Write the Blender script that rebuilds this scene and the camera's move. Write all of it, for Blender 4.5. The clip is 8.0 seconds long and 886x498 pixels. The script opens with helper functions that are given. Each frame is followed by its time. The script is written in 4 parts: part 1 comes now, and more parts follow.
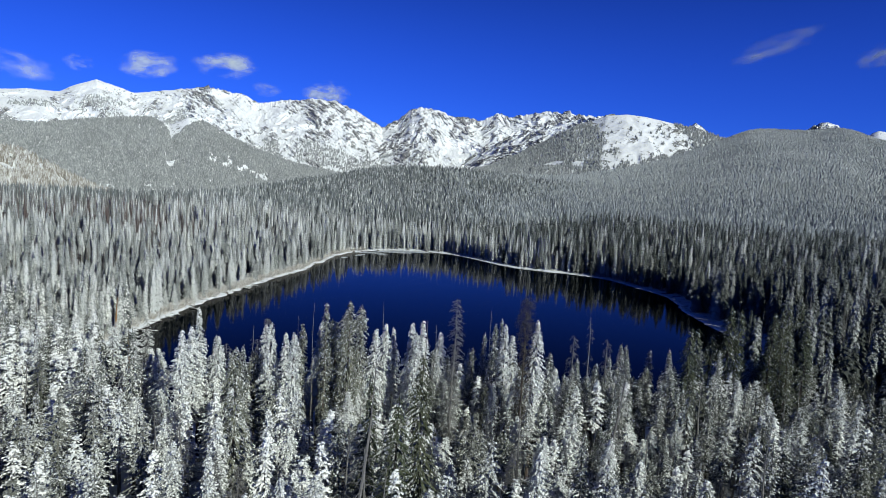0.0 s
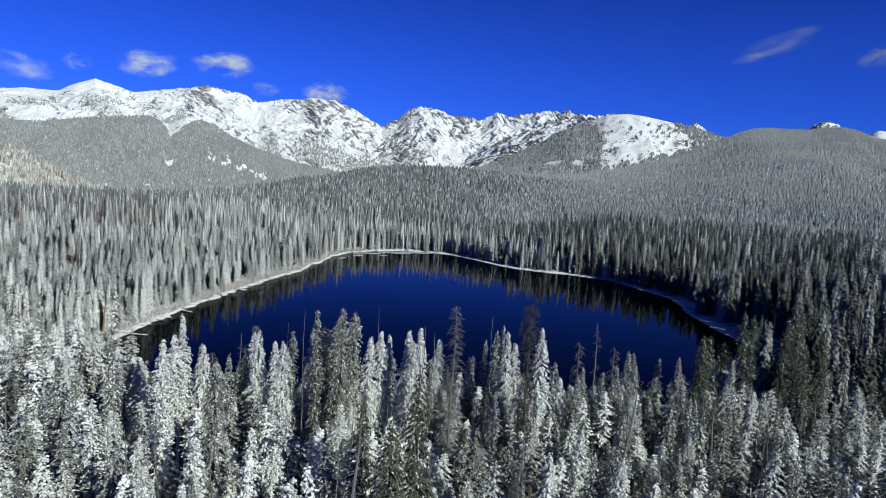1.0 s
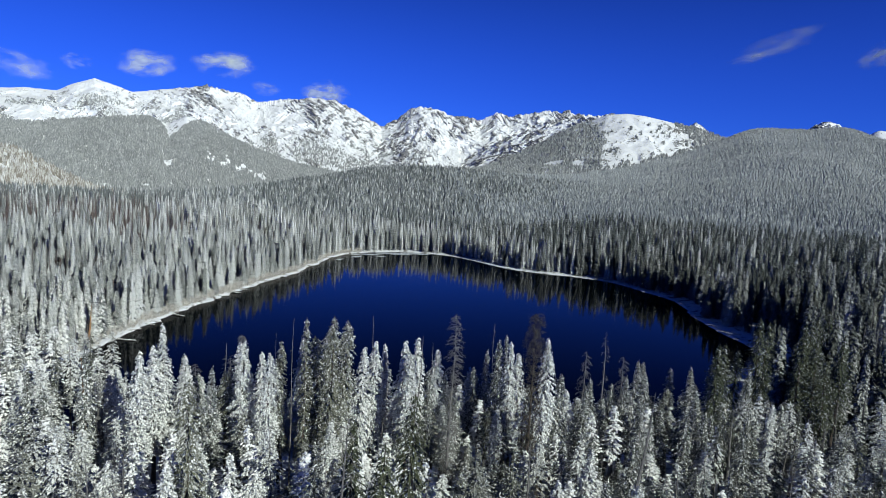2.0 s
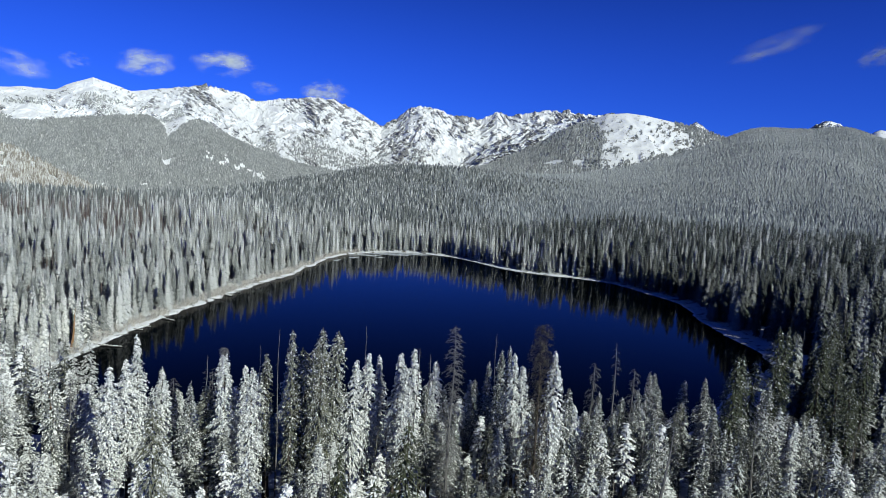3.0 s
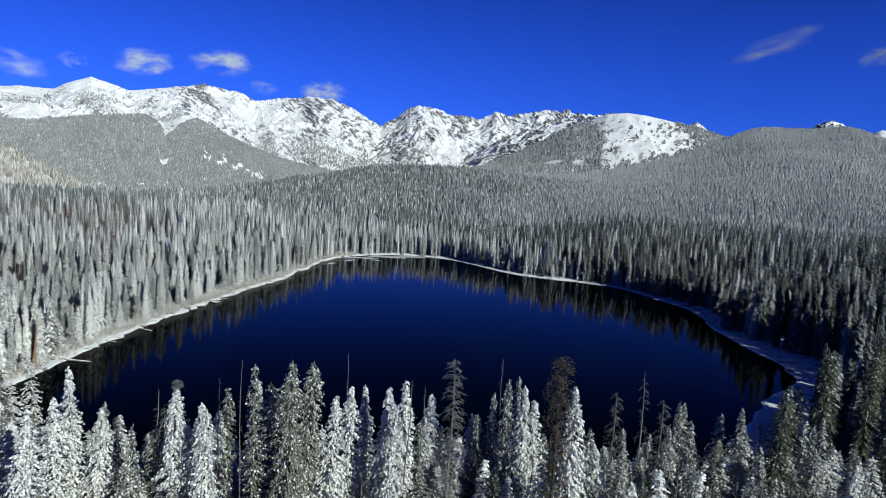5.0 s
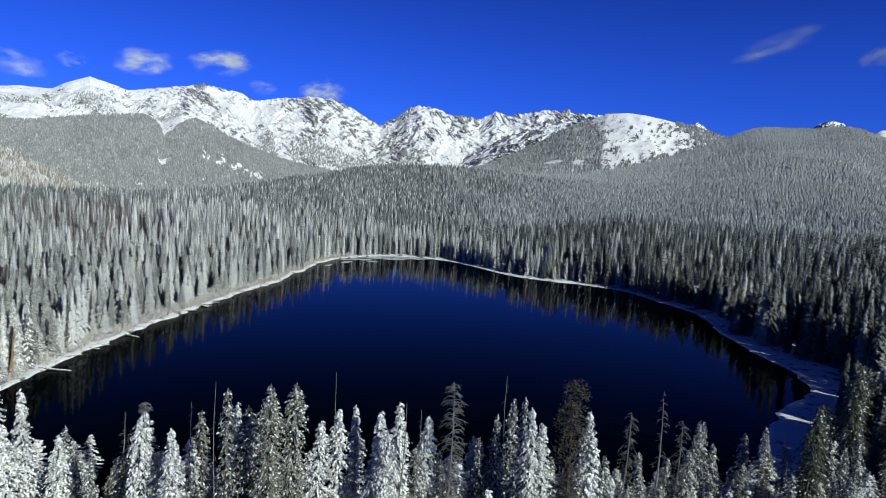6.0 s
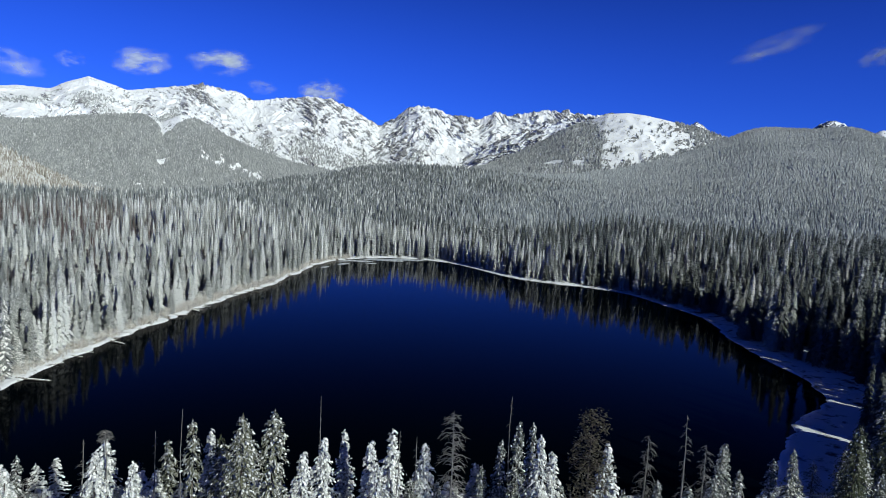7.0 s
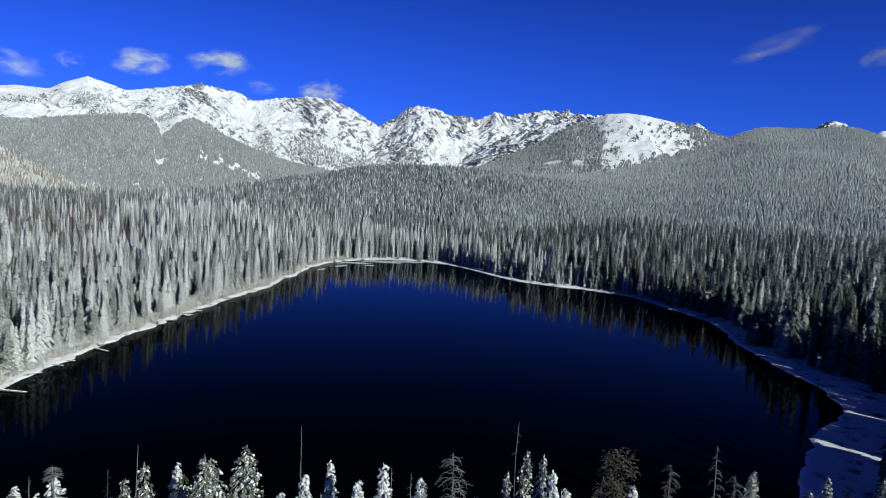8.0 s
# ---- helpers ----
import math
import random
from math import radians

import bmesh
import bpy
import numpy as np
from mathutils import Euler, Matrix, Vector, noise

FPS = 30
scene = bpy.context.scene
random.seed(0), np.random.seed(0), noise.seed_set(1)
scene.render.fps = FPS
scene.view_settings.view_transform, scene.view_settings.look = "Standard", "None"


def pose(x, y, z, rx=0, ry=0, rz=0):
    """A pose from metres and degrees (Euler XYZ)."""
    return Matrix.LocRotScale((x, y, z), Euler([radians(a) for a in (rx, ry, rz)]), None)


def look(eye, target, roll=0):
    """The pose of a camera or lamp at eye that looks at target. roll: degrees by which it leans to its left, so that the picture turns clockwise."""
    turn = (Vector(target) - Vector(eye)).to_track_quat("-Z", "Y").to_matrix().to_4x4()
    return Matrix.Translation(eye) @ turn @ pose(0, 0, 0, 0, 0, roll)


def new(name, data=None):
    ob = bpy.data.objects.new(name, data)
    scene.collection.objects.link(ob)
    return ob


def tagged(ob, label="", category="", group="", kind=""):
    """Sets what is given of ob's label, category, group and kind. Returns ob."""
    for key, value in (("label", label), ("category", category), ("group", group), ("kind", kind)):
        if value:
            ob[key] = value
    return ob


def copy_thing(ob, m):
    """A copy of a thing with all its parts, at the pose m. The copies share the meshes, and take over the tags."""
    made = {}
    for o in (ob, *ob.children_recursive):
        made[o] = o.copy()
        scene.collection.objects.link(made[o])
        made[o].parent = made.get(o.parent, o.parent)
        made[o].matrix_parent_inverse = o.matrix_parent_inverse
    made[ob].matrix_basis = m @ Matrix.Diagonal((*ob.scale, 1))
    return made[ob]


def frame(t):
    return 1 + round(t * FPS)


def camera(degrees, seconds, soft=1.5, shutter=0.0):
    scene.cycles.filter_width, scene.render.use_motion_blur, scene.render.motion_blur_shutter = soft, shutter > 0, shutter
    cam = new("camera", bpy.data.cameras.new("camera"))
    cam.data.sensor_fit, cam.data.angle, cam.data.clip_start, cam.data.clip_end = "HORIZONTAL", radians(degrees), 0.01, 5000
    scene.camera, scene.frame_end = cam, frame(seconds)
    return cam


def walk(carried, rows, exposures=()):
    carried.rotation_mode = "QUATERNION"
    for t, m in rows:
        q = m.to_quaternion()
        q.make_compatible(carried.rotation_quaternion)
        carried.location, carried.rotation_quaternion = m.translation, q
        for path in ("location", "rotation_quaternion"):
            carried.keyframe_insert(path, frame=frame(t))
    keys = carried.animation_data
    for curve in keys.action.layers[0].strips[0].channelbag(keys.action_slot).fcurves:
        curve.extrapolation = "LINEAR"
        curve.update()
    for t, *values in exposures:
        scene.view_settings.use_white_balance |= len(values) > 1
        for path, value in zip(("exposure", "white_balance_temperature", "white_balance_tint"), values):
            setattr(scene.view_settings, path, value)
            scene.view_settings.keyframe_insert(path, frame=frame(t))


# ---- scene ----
cam = camera(71.6, 8.0, soft=0.35)
PATH = [
    (0, (-1.617, -0.056, 49.651), (-1.6104, 1.9312, 49.4279), 3.625),
    (0.5, (-1.551, 2.698, 49.623), (-1.5433, 4.6850, 49.3996), 3.634),
    (1, (-1.484, 5.638, 49.600), (-1.4760, 7.6255, 49.3754), 3.643),
    (1.5, (-1.417, 8.732, 49.579), (-1.4085, 10.7195, 49.3545), 3.652),
    (2.25, (-1.316, 13.597, 49.553), (-1.3068, 15.5843, 49.3281), 3.666),
    (3, (-1.215, 18.655, 49.532), (-1.2046, 20.6425, 49.3059), 3.679),
    (3.5, (-1.147, 22.101, 49.518), (-1.1363, 24.0877, 49.2923), 3.689),
    (4, (-1.079, 25.585, 49.505), (-1.0677, 27.5722, 49.2790), 3.698),
    (4.5, (-1.011, 29.096, 49.491), (-0.9989, 31.0835, 49.2654), 3.707),
    (5.25, (-0.908, 34.395, 49.469), (-0.8953, 36.3817, 49.2430), 3.721),
    (6, (-0.805, 39.717, 49.442), (-0.7912, 41.7044, 49.2164), 3.734),
    (6.5, (-0.736, 43.279, 49.421), (-0.7216, 45.2663, 49.1953), 3.744),
    (7, (-0.667, 46.857, 49.396), (-0.6517, 48.8441, 49.1708), 3.753),
    (7.5, (-0.597, 50.459, 49.367), (-0.5817, 52.4458, 49.1422), 3.762),
    (8, (-0.528, 54.096, 49.333), (-0.5114, 56.0830, 49.1090), 3.771),
]
walk(cam, [(t, look(*row)) for t, *row in PATH])

# ---- world, sun, exposure ----
SUN_AZ, SUN_EL = 138.0, 27.5          # degrees clockwise from +Y, degrees above the horizon
world = bpy.data.worlds.new("winter_sky")
scene.world = world
world.use_nodes = True
wn, wl = world.node_tree.nodes, world.node_tree.links
wn.clear()
sky = wn.new("ShaderNodeTexSky")
sky.sky_type = "NISHITA"
sky.sun_disc = False
sky.sun_elevation, sky.sun_rotation = radians(SUN_EL), radians(SUN_AZ)
sky.altitude, sky.air_density, sky.dust_density, sky.ozone_density = 3000, 1.0, 0.0, 6.0
tint = wn.new("ShaderNodeMix")
tint.data_type, tint.blend_type = "RGBA", "MULTIPLY"
tint.inputs["Factor"].default_value = 1.0
tint.inputs["B"].default_value = (0.11, 0.265, 0.96, 1)
bg = wn.new("ShaderNodeBackground")
bg.inputs["Strength"].default_value = 0.12
wout = wn.new("ShaderNodeOutputWorld")
wl.new(sky.outputs["Color"], tint.inputs["A"])
deep = wn.new("ShaderNodeMix")
deep.data_type, deep.blend_type = "RGBA", "MULTIPLY"
deep.inputs["Factor"].default_value = 1.0
where, parts, fall = wn.new("ShaderNodeTexCoord"), wn.new("ShaderNodeSeparateXYZ"), wn.new("ShaderNodeMapRange")
fall.interpolation_type = "SMOOTHSTEP"
for key, value in (("From Min", 0.15), ("From Max", 0.62), ("To Min", 1.0), ("To Max", 0.20)):
    fall.inputs[key].default_value = value
wl.new(where.outputs["Generated"], parts.inputs[0])
wl.new(parts.outputs["Z"], fall.inputs["Value"])
wl.new(tint.outputs["Result"], deep.inputs["A"])
wl.new(fall.outputs["Result"], deep.inputs["B"])
wl.new(deep.outputs["Result"], bg.inputs["Color"])
wl.new(bg.outputs["Background"], wout.inputs["Surface"])

sun_data = bpy.data.lights.new("sun", "SUN")
sun_data.energy, sun_data.angle, sun_data.color = 4.5, radians(0.53), (0.925, 1.0, 0.92)
sun = new("sun", sun_data)
sa, se = radians(SUN_AZ), radians(SUN_EL)
sun_way = Vector((math.sin(sa) * math.cos(se), math.cos(sa) * math.cos(se), math.sin(se)))
sun.matrix_basis = look(sun_way * 400, (0, 0, 0))


# ---- small tools ----
def hash2(ix, iy, seed):
    h = (ix.astype(np.int64) * 374761393 + iy.astype(np.int64) * 668265263 + seed * 974711) & 0x7FFFFFFF
    h = ((h ^ (h >> 13)) * 1274126177) & 0x7FFFFFFF
    return ((h ^ (h >> 16)) & 0xFFFF) / 65535.0


def vnoise(x, y, seed=0):
    """Smooth value noise in 0..1 on arrays."""
    x, y = np.asarray(x, float), np.asarray(y, float)
    ix, iy = np.floor(x), np.floor(y)
    fx, fy = x - ix, y - iy
    fx, fy = fx * fx * (3 - 2 * fx), fy * fy * (3 - 2 * fy)
    a, b = hash2(ix, iy, seed), hash2(ix + 1, iy, seed)
    c, d = hash2(ix, iy + 1, seed), hash2(ix + 1, iy + 1, seed)
    return (a + (b - a) * fx) * (1 - fy) + (c + (d - c) * fx) * fy


def fbm(x, y, seed=0, octaves=4, gain=0.5):
    total, amp, norm = 0.0, 1.0, 0.0
    for k in range(octaves):
        total = total + amp * vnoise(np.asarray(x) * 2 ** k + 17.3 * k, np.asarray(y) * 2 ** k - 9.1 * k, seed + k)
        norm += amp
        amp *= gain
    return total / norm


def ridged(x, y, seed=0, octaves=4, gain=0.55):
    total, amp, norm = 0.0, 1.0, 0.0
    for k in range(octaves):
        n = vnoise(np.asarray(x) * 2 ** k + 31.7 * k, np.asarray(y) * 2 ** k + 5.9 * k, seed + k)
        total = total + amp * (1 - np.abs(2 * n - 1))
        norm += amp
        amp *= gain
    return total / norm


def smooth(a, b, x):
    s = np.clip((np.asarray(x, float) - a) / (b - a), 0, 1)
    return s * s * (3 - 2 * s)


def mesh_from(name, verts, tris, materials, slots=None, shade=False, quads=None):
    """A mesh from arrays of vertices, triangles (and quads)."""
    me = bpy.data.meshes.new(name)
    verts = np.asarray(verts, np.float32)
    tris = np.asarray(tris, np.int32).reshape(-1, 3)
    nq = 0 if quads is None else len(quads)
    loops = tris.ravel() if not nq else np.concatenate([tris.ravel(), np.asarray(quads, np.int32).ravel()])
    starts = np.arange(len(tris)) * 3
    if nq:
        starts = np.concatenate([starts, len(tris) * 3 + np.arange(nq) * 4])
    me.vertices.add(len(verts))
    me.vertices.foreach_set("co", verts.ravel())
    me.loops.add(len(loops))
    me.loops.foreach_set("vertex_index", loops.astype(np.int32))
    me.polygons.add(len(tris) + nq)
    me.polygons.foreach_set("loop_start", starts.astype(np.int32))
    for m in materials:
        me.materials.append(m)
    if slots is not None:
        me.polygons.foreach_set("material_index", np.asarray(slots, np.int32))
    me.polygons.foreach_set("use_smooth", np.full(len(tris) + nq, shade))
    me.update(calc_edges=True)
    me.validate()
    return me


def part(name, me, parent, label=""):
    ob = new(name, me)
    ob.parent = parent
    return tagged(ob, label)


def grid_quads(rows, cols, wrap=False):
    n = cols if wrap else cols - 1
    i, j = np.meshgrid(np.arange(rows - 1), np.arange(n), indexing="ij")
    i, j = i.ravel(), j.ravel()
    k = (j + 1) % cols
    return np.stack([i * cols + j, i * cols + k, (i + 1) * cols + k, (i + 1) * cols + j], 1)


def attribute(me, name, values):
    a = me.attributes.new(name, "FLOAT", "POINT")
    a.data.foreach_set("value", np.asarray(values, np.float32).ravel())


# ---- materials ----
class Nodes:
    """Short hand for a node material."""

    def __init__(self, name, rough=0.6, spec=0.3):
        self.mat = bpy.data.materials.new(name)
        self.mat.use_nodes = True
        self.n, self.l = self.mat.node_tree.nodes, self.mat.node_tree.links
        self.bsdf = self.n["Principled BSDF"]
        self.bsdf.inputs["Roughness"].default_value = rough
        self.bsdf.inputs["Specular IOR Level"].default_value = spec
        self.coord = self.n.new("ShaderNodeTexCoord")

    def put(self, value, socket):
        if isinstance(value, (int, float, tuple)):
            socket.default_value = value
        else:
            self.l.new(value, socket)

    def noise(self, scale, detail=3.0, rough=0.55, stretch=None, space="Object"):
        node = self.n.new("ShaderNodeTexNoise")
        node.inputs["Scale"].default_value = scale
        node.inputs["Detail"].default_value = detail
        node.inputs["Roughness"].default_value = rough
        src = self.coord.outputs[space]
        if stretch:
            mp = self.n.new("ShaderNodeMapping")
            mp.inputs["Scale"].default_value = stretch
            self.l.new(src, mp.inputs["Vector"])
            src = mp.outputs["Vector"]
        self.l.new(src, node.inputs["Vector"])
        return node.outputs["Fac"]

    def ramp(self, value, a, b, lo=0.0, hi=1.0):
        node = self.n.new("ShaderNodeMapRange")
        for k, v in (("From Min", a), ("From Max", b), ("To Min", lo), ("To Max", hi)):
            node.inputs[k].default_value = v
        self.l.new(value, node.inputs["Value"])
        return node.outputs["Result"]

    def math(self, op, a, b=0.0):
        node = self.n.new("ShaderNodeMath")
        node.operation = op
        self.put(a, node.inputs[0])
        self.put(b, node.inputs[1])
        return node.outputs[0]

    def mix(self, fac, a, b):
        node = self.n.new("ShaderNodeMix")
        node.data_type = "RGBA"
        self.put(fac, node.inputs["Factor"])
        self.put(a if not isinstance(a, tuple) else (*a, 1), node.inputs["A"])
        self.put(b if not isinstance(b, tuple) else (*b, 1), node.inputs["B"])
        return node.outputs["Result"]

    def attr(self, name):
        node = self.n.new("ShaderNodeAttribute")
        node.attribute_name = name
        return node.outputs["Fac"]

    def up(self):
        geo = self.n.new("ShaderNodeNewGeometry")
        sep = self.n.new("ShaderNodeSeparateXYZ")
        self.l.new(geo.outputs["Normal"], sep.inputs[0])
        return sep.outputs["Z"]

    def rand(self):
        return self.n.new("ShaderNodeObjectInfo").outputs["Random"]

    def island(self):
        return self.n.new("ShaderNodeNewGeometry").outputs["Random Per Island"]

    def color(self, value):
        self.put(value if not isinstance(value, tuple) else (*value, 1), self.bsdf.inputs["Base Color"])
        return self

    def bump(self, height, strength=0.4, distance=0.1):
        node = self.n.new("ShaderNodeBump")
        node.inputs["Strength"].default_value = strength
        node.inputs["Distance"].default_value = distance
        self.l.new(height, node.inputs["Height"])
        self.l.new(node.outputs["Normal"], self.bsdf.inputs["Normal"])
        return self


def make_snow(name="snow_load"):
    k = Nodes(name, 0.65, 0.25)
    n = k.noise(1.3, 4)
    k.color(k.mix(k.ramp(n, 0.3, 0.7), (0.82, 0.81, 0.785), (0.90, 0.89, 0.87)))
    return k.bump(k.noise(6.0, 3), 0.5, 0.08).mat


def make_needles(name, dark, light, frost_lo, frost_hi, scale=2.2, lift=0.0):
    """Spruce needles with frost and small snow caught between the twigs. lift: how far the many small twigs turn their faces up."""
    k = Nodes(name, 0.75, 0.2)
    green = k.mix(k.ramp(k.noise(0.9, 3), 0.3, 0.7), dark, light)
    tone = k.mix(k.math("MULTIPLY", k.rand(), 0.22), green, (0.070, 0.060, 0.036))
    fac = k.ramp(k.math("ADD", k.noise(scale, 4, 0.65), k.math("MULTIPLY", k.attr("snow_load"), 1.6)), frost_lo, frost_hi)
    k.color(k.mix(fac, tone, (0.76, 0.765, 0.75)))
    if not lift:
        return k.bump(k.noise(9.0, 2), 0.6, 0.08).mat
    face = k.n.new("ShaderNodeNewGeometry")
    add, unit = k.n.new("ShaderNodeVectorMath"), k.n.new("ShaderNodeVectorMath")
    add.operation, unit.operation = "ADD", "NORMALIZE"
    add.inputs[1].default_value = (0, 0, lift)
    k.l.new(face.outputs["Normal"], add.inputs[0])
    k.l.new(add.outputs[0], unit.inputs[0])
    k.l.new(unit.outputs[0], k.bsdf.inputs["Normal"])
    return k.mat


def make_bark(name, a, b):
    k = Nodes(name, 0.85, 0.15)
    k.color(k.mix(k.ramp(k.noise(3.0, 5, 0.6, (4, 4, 0.6)), 0.3, 0.7), a, b))
    return k.bump(k.noise(8.0, 3, 0.6, (4, 4, 0.5)), 0.7, 0.05).mat


SNOW = make_snow()
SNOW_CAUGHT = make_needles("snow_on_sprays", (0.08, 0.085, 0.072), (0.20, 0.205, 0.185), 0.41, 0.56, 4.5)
NEEDLES_WHITE = make_needles("spruce_needles_loaded", (0.15, 0.16, 0.145), (0.30, 0.31, 0.285), 0.33, 0.64, 4.5)
NEEDLES = make_needles("spruce_needles", (0.030, 0.038, 0.032), (0.085, 0.095, 0.078), 0.48, 0.68, 5.0)
NEEDLES_DEEP = make_needles("spruce_needles_deep_green", (0.026, 0.036, 0.018), (0.078, 0.088, 0.048), 0.54, 0.92, 5.0)
NEEDLES_BROWN = make_needles("spruce_needles_dying", (0.026, 0.024, 0.015), (0.075, 0.064, 0.042), 0.56, 0.95, 6.0)
NEEDLES_GREEN = make_needles("spruce_needles_bare", (0.050, 0.055, 0.032), (0.130, 0.130, 0.080), 0.46, 0.84, 5.0)
# Snow aside, bank light is in these colours: dark shaded copies, pale sunlit ones
WOODS_DARK = make_needles("shady_needles", (0.042, 0.051, 0.047), (0.095, 0.107, 0.099), 0.52, 0.74, 3.6, 0.45)
SHADY_RIMED = make_needles("shady_needles_rimed", (0.06, 0.07, 0.066), (0.15, 0.163, 0.153), 0.47, 0.68, 3.6, 0.4)
SHADY_DUSTED = make_needles("shady_needles_dusted", (0.060, 0.070, 0.070), (0.14, 0.153, 0.152), 0.48, 0.76, 3.6, 0.45)
WOODS_GREY = make_needles("sunlit_needles_frosted", (0.14, 0.153, 0.152), (0.26, 0.273, 0.27), 0.42, 0.66, 3.4, 0.6)
WOODS_WHITE = make_needles("sunlit_needles_snowy", (0.24, 0.255, 0.25), (0.40, 0.415, 0.41), 0.39, 0.60, 3.4, 0.6)
# HAZE and EAST: distance haze is mixed into the colour, besides the frost
HAZE_DARK = make_needles("hazed_far_needles", (0.21, 0.226, 0.232), (0.31, 0.327, 0.332), 0.48, 0.80, 0.9, 2)
HAZE_LIGHT = make_needles("hazed_far_frosted", (0.32, 0.338, 0.343), (0.43, 0.447, 0.45), 0.50, 0.85, 0.9, 2)
EAST_DARK = make_needles("hazed_hillside_needles", (0.32, 0.346, 0.362), (0.43, 0.458, 0.472), 0.55, 0.95, 1.4, 2.4)
EAST_LIGHT = make_needles("hazed_hillside_frosted", (0.44, 0.468, 0.482), (0.55, 0.576, 0.588), 0.54, 0.92, 1.4, 2.4)
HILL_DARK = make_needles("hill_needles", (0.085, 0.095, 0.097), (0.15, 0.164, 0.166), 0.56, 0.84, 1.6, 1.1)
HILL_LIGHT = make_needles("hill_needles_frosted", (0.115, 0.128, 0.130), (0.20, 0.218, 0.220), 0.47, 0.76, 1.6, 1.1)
# SLOPE is greyed towards EAST: middle-distance haze put into the colour
SLOPE_DARK = make_needles("hazed_slope_needles", (0.16, 0.178, 0.192), (0.24, 0.262, 0.276), 0.55, 0.88, 2.4, 1.3)
SLOPE_LIGHT = make_needles("hazed_slope_frosted", (0.21, 0.23, 0.243), (0.32, 0.343, 0.356), 0.50, 0.84, 2.4, 1.3)
PALE_DARK = make_needles("bare_aspen", (0.18, 0.158, 0.130), (0.32, 0.288, 0.245), 0.50, 0.75, 0.9, 0.9)
PALE_LIGHT = make_needles("bare_aspen_frosted", (0.35, 0.327, 0.295), (0.53, 0.51, 0.475), 0.45, 0.75, 0.9, 0.9)
BARK = make_bark("spruce_bark", (0.055, 0.042, 0.034), (0.16, 0.13, 0.11))
DEADWOOD = make_bark("grey_dead_wood", (0.085, 0.080, 0.074), (0.25, 0.24, 0.23))
BURNT = make_bark("burnt_brown_wood", (0.075, 0.055, 0.052), (0.20, 0.155, 0.145))
RUST = make_bark("rust_dead_bark", (0.20, 0.11, 0.055), (0.38, 0.24, 0.14))


def make_ground():
    k = Nodes("snowy_forest_floor", 0.7, 0.2)
    duff = k.mix(k.ramp(k.noise(0.5, 4), 0.35, 0.65), (0.05, 0.045, 0.035), (0.15, 0.125, 0.09))
    fac = k.ramp(k.noise(0.22, 6, 0.65), 0.36, 0.46)
    white = k.mix(k.ramp(k.noise(0.08, 3), 0.3, 0.7), (0.72, 0.74, 0.76), (0.84, 0.85, 0.86))
    k.color(k.mix(fac, duff, white))
    return k.bump(k.noise(1.2, 5), 0.5, 0.3).mat


def make_mountain(name, rock_a, rock_b, scale):
    """Snow with bare rock where the mesh says that it is steep and blown free."""
    k = Nodes(name, 0.75, 0.15)
    rock = k.mix(k.ramp(k.noise(scale * 2.0, 5, 0.65), 0.3, 0.7), rock_a, rock_b)
    white = k.mix(k.ramp(k.noise(scale * 0.5, 4), 0.3, 0.7), (0.84, 0.85, 0.86), (0.91, 0.91, 0.91))
    f = k.math("ADD", k.attr("rock"), k.math("MULTIPLY", k.math("SUBTRACT", k.noise(scale * 1.4, 7, 0.8), 0.5), 2.6))
    k.color(k.mix(k.ramp(f, 0.50, 0.58), white, rock))
    return k.bump(k.noise(scale * 0.6, 6, 0.65), 0.3, 12.0).mat


GROUND = make_ground()
PEAKS = make_mountain("snowy_peaks", (0.15, 0.15, 0.152), (0.36, 0.35, 0.34), 0.085)
SLOPES = make_mountain("snowy_slopes", (0.10, 0.10, 0.098), (0.22, 0.21, 0.20), 0.05)


def make_water():
    k = Nodes("lake_water", 0.065, 0.5)
    k.bsdf.inputs["IOR"].default_value = 1.115
    k.color((0.0003, 0.0010, 0.0018))
    graze = k.n.new("ShaderNodeLayerWeight")
    gloss = k.n.new("ShaderNodeMapRange")
    gloss.interpolation_type = "SMOOTHSTEP"
    for key, value in (("From Min", 0.53), ("From Max", 0.87), ("To Min", 0.03), ("To Max", 0.54)):
        gloss.inputs[key].default_value = value
    k.l.new(graze.outputs["Facing"], gloss.inputs["Value"])
    k.l.new(gloss.outputs["Result"], k.bsdf.inputs["Specular IOR Level"])
    k.bsdf.inputs["Specular Tint"].default_value = (0.84, 0.95, 1.0, 1)
    return k.bump(k.noise(0.7, 3, 0.5, (1, 0.35, 1)), 0.05, 0.05).mat


WATER = make_water()

# ---- the lay of the land ----
EYE = np.array([0.0, 30.0])            # the middle of the walk, from which the bearings below are taken
LAKE = np.array([8.0, 265.0])
SHORE = [(-89.5, 178), (-87.2, 205), (-84, 232), (-80, 258), (-76, 282), (-70, 305), (-66, 340), (-60, 388), (-45, 408),
         (-28, 418), (-8, 419), (8, 410), (24, 388), (39, 366), (55, 358), (82, 349), (94, 338), (101, 317), (109, 297),
         (104, 262), (103, 237), (105, 214), (100, 195), (86, 186), (70, 164), (60, 148), (40, 132), (5, 126), (-35, 125),
         (-62, 122), (-84, 127), (-93, 140), (-90.5, 153), (-89.2, 165)]
_s = np.array(SHORE, float) - LAKE
_a, _r = np.arctan2(_s[:, 1], _s[:, 0]), np.hypot(_s[:, 0], _s[:, 1])
_o = np.argsort(_a)
SHORE_A, SHORE_R = _a[_o], _r[_o]


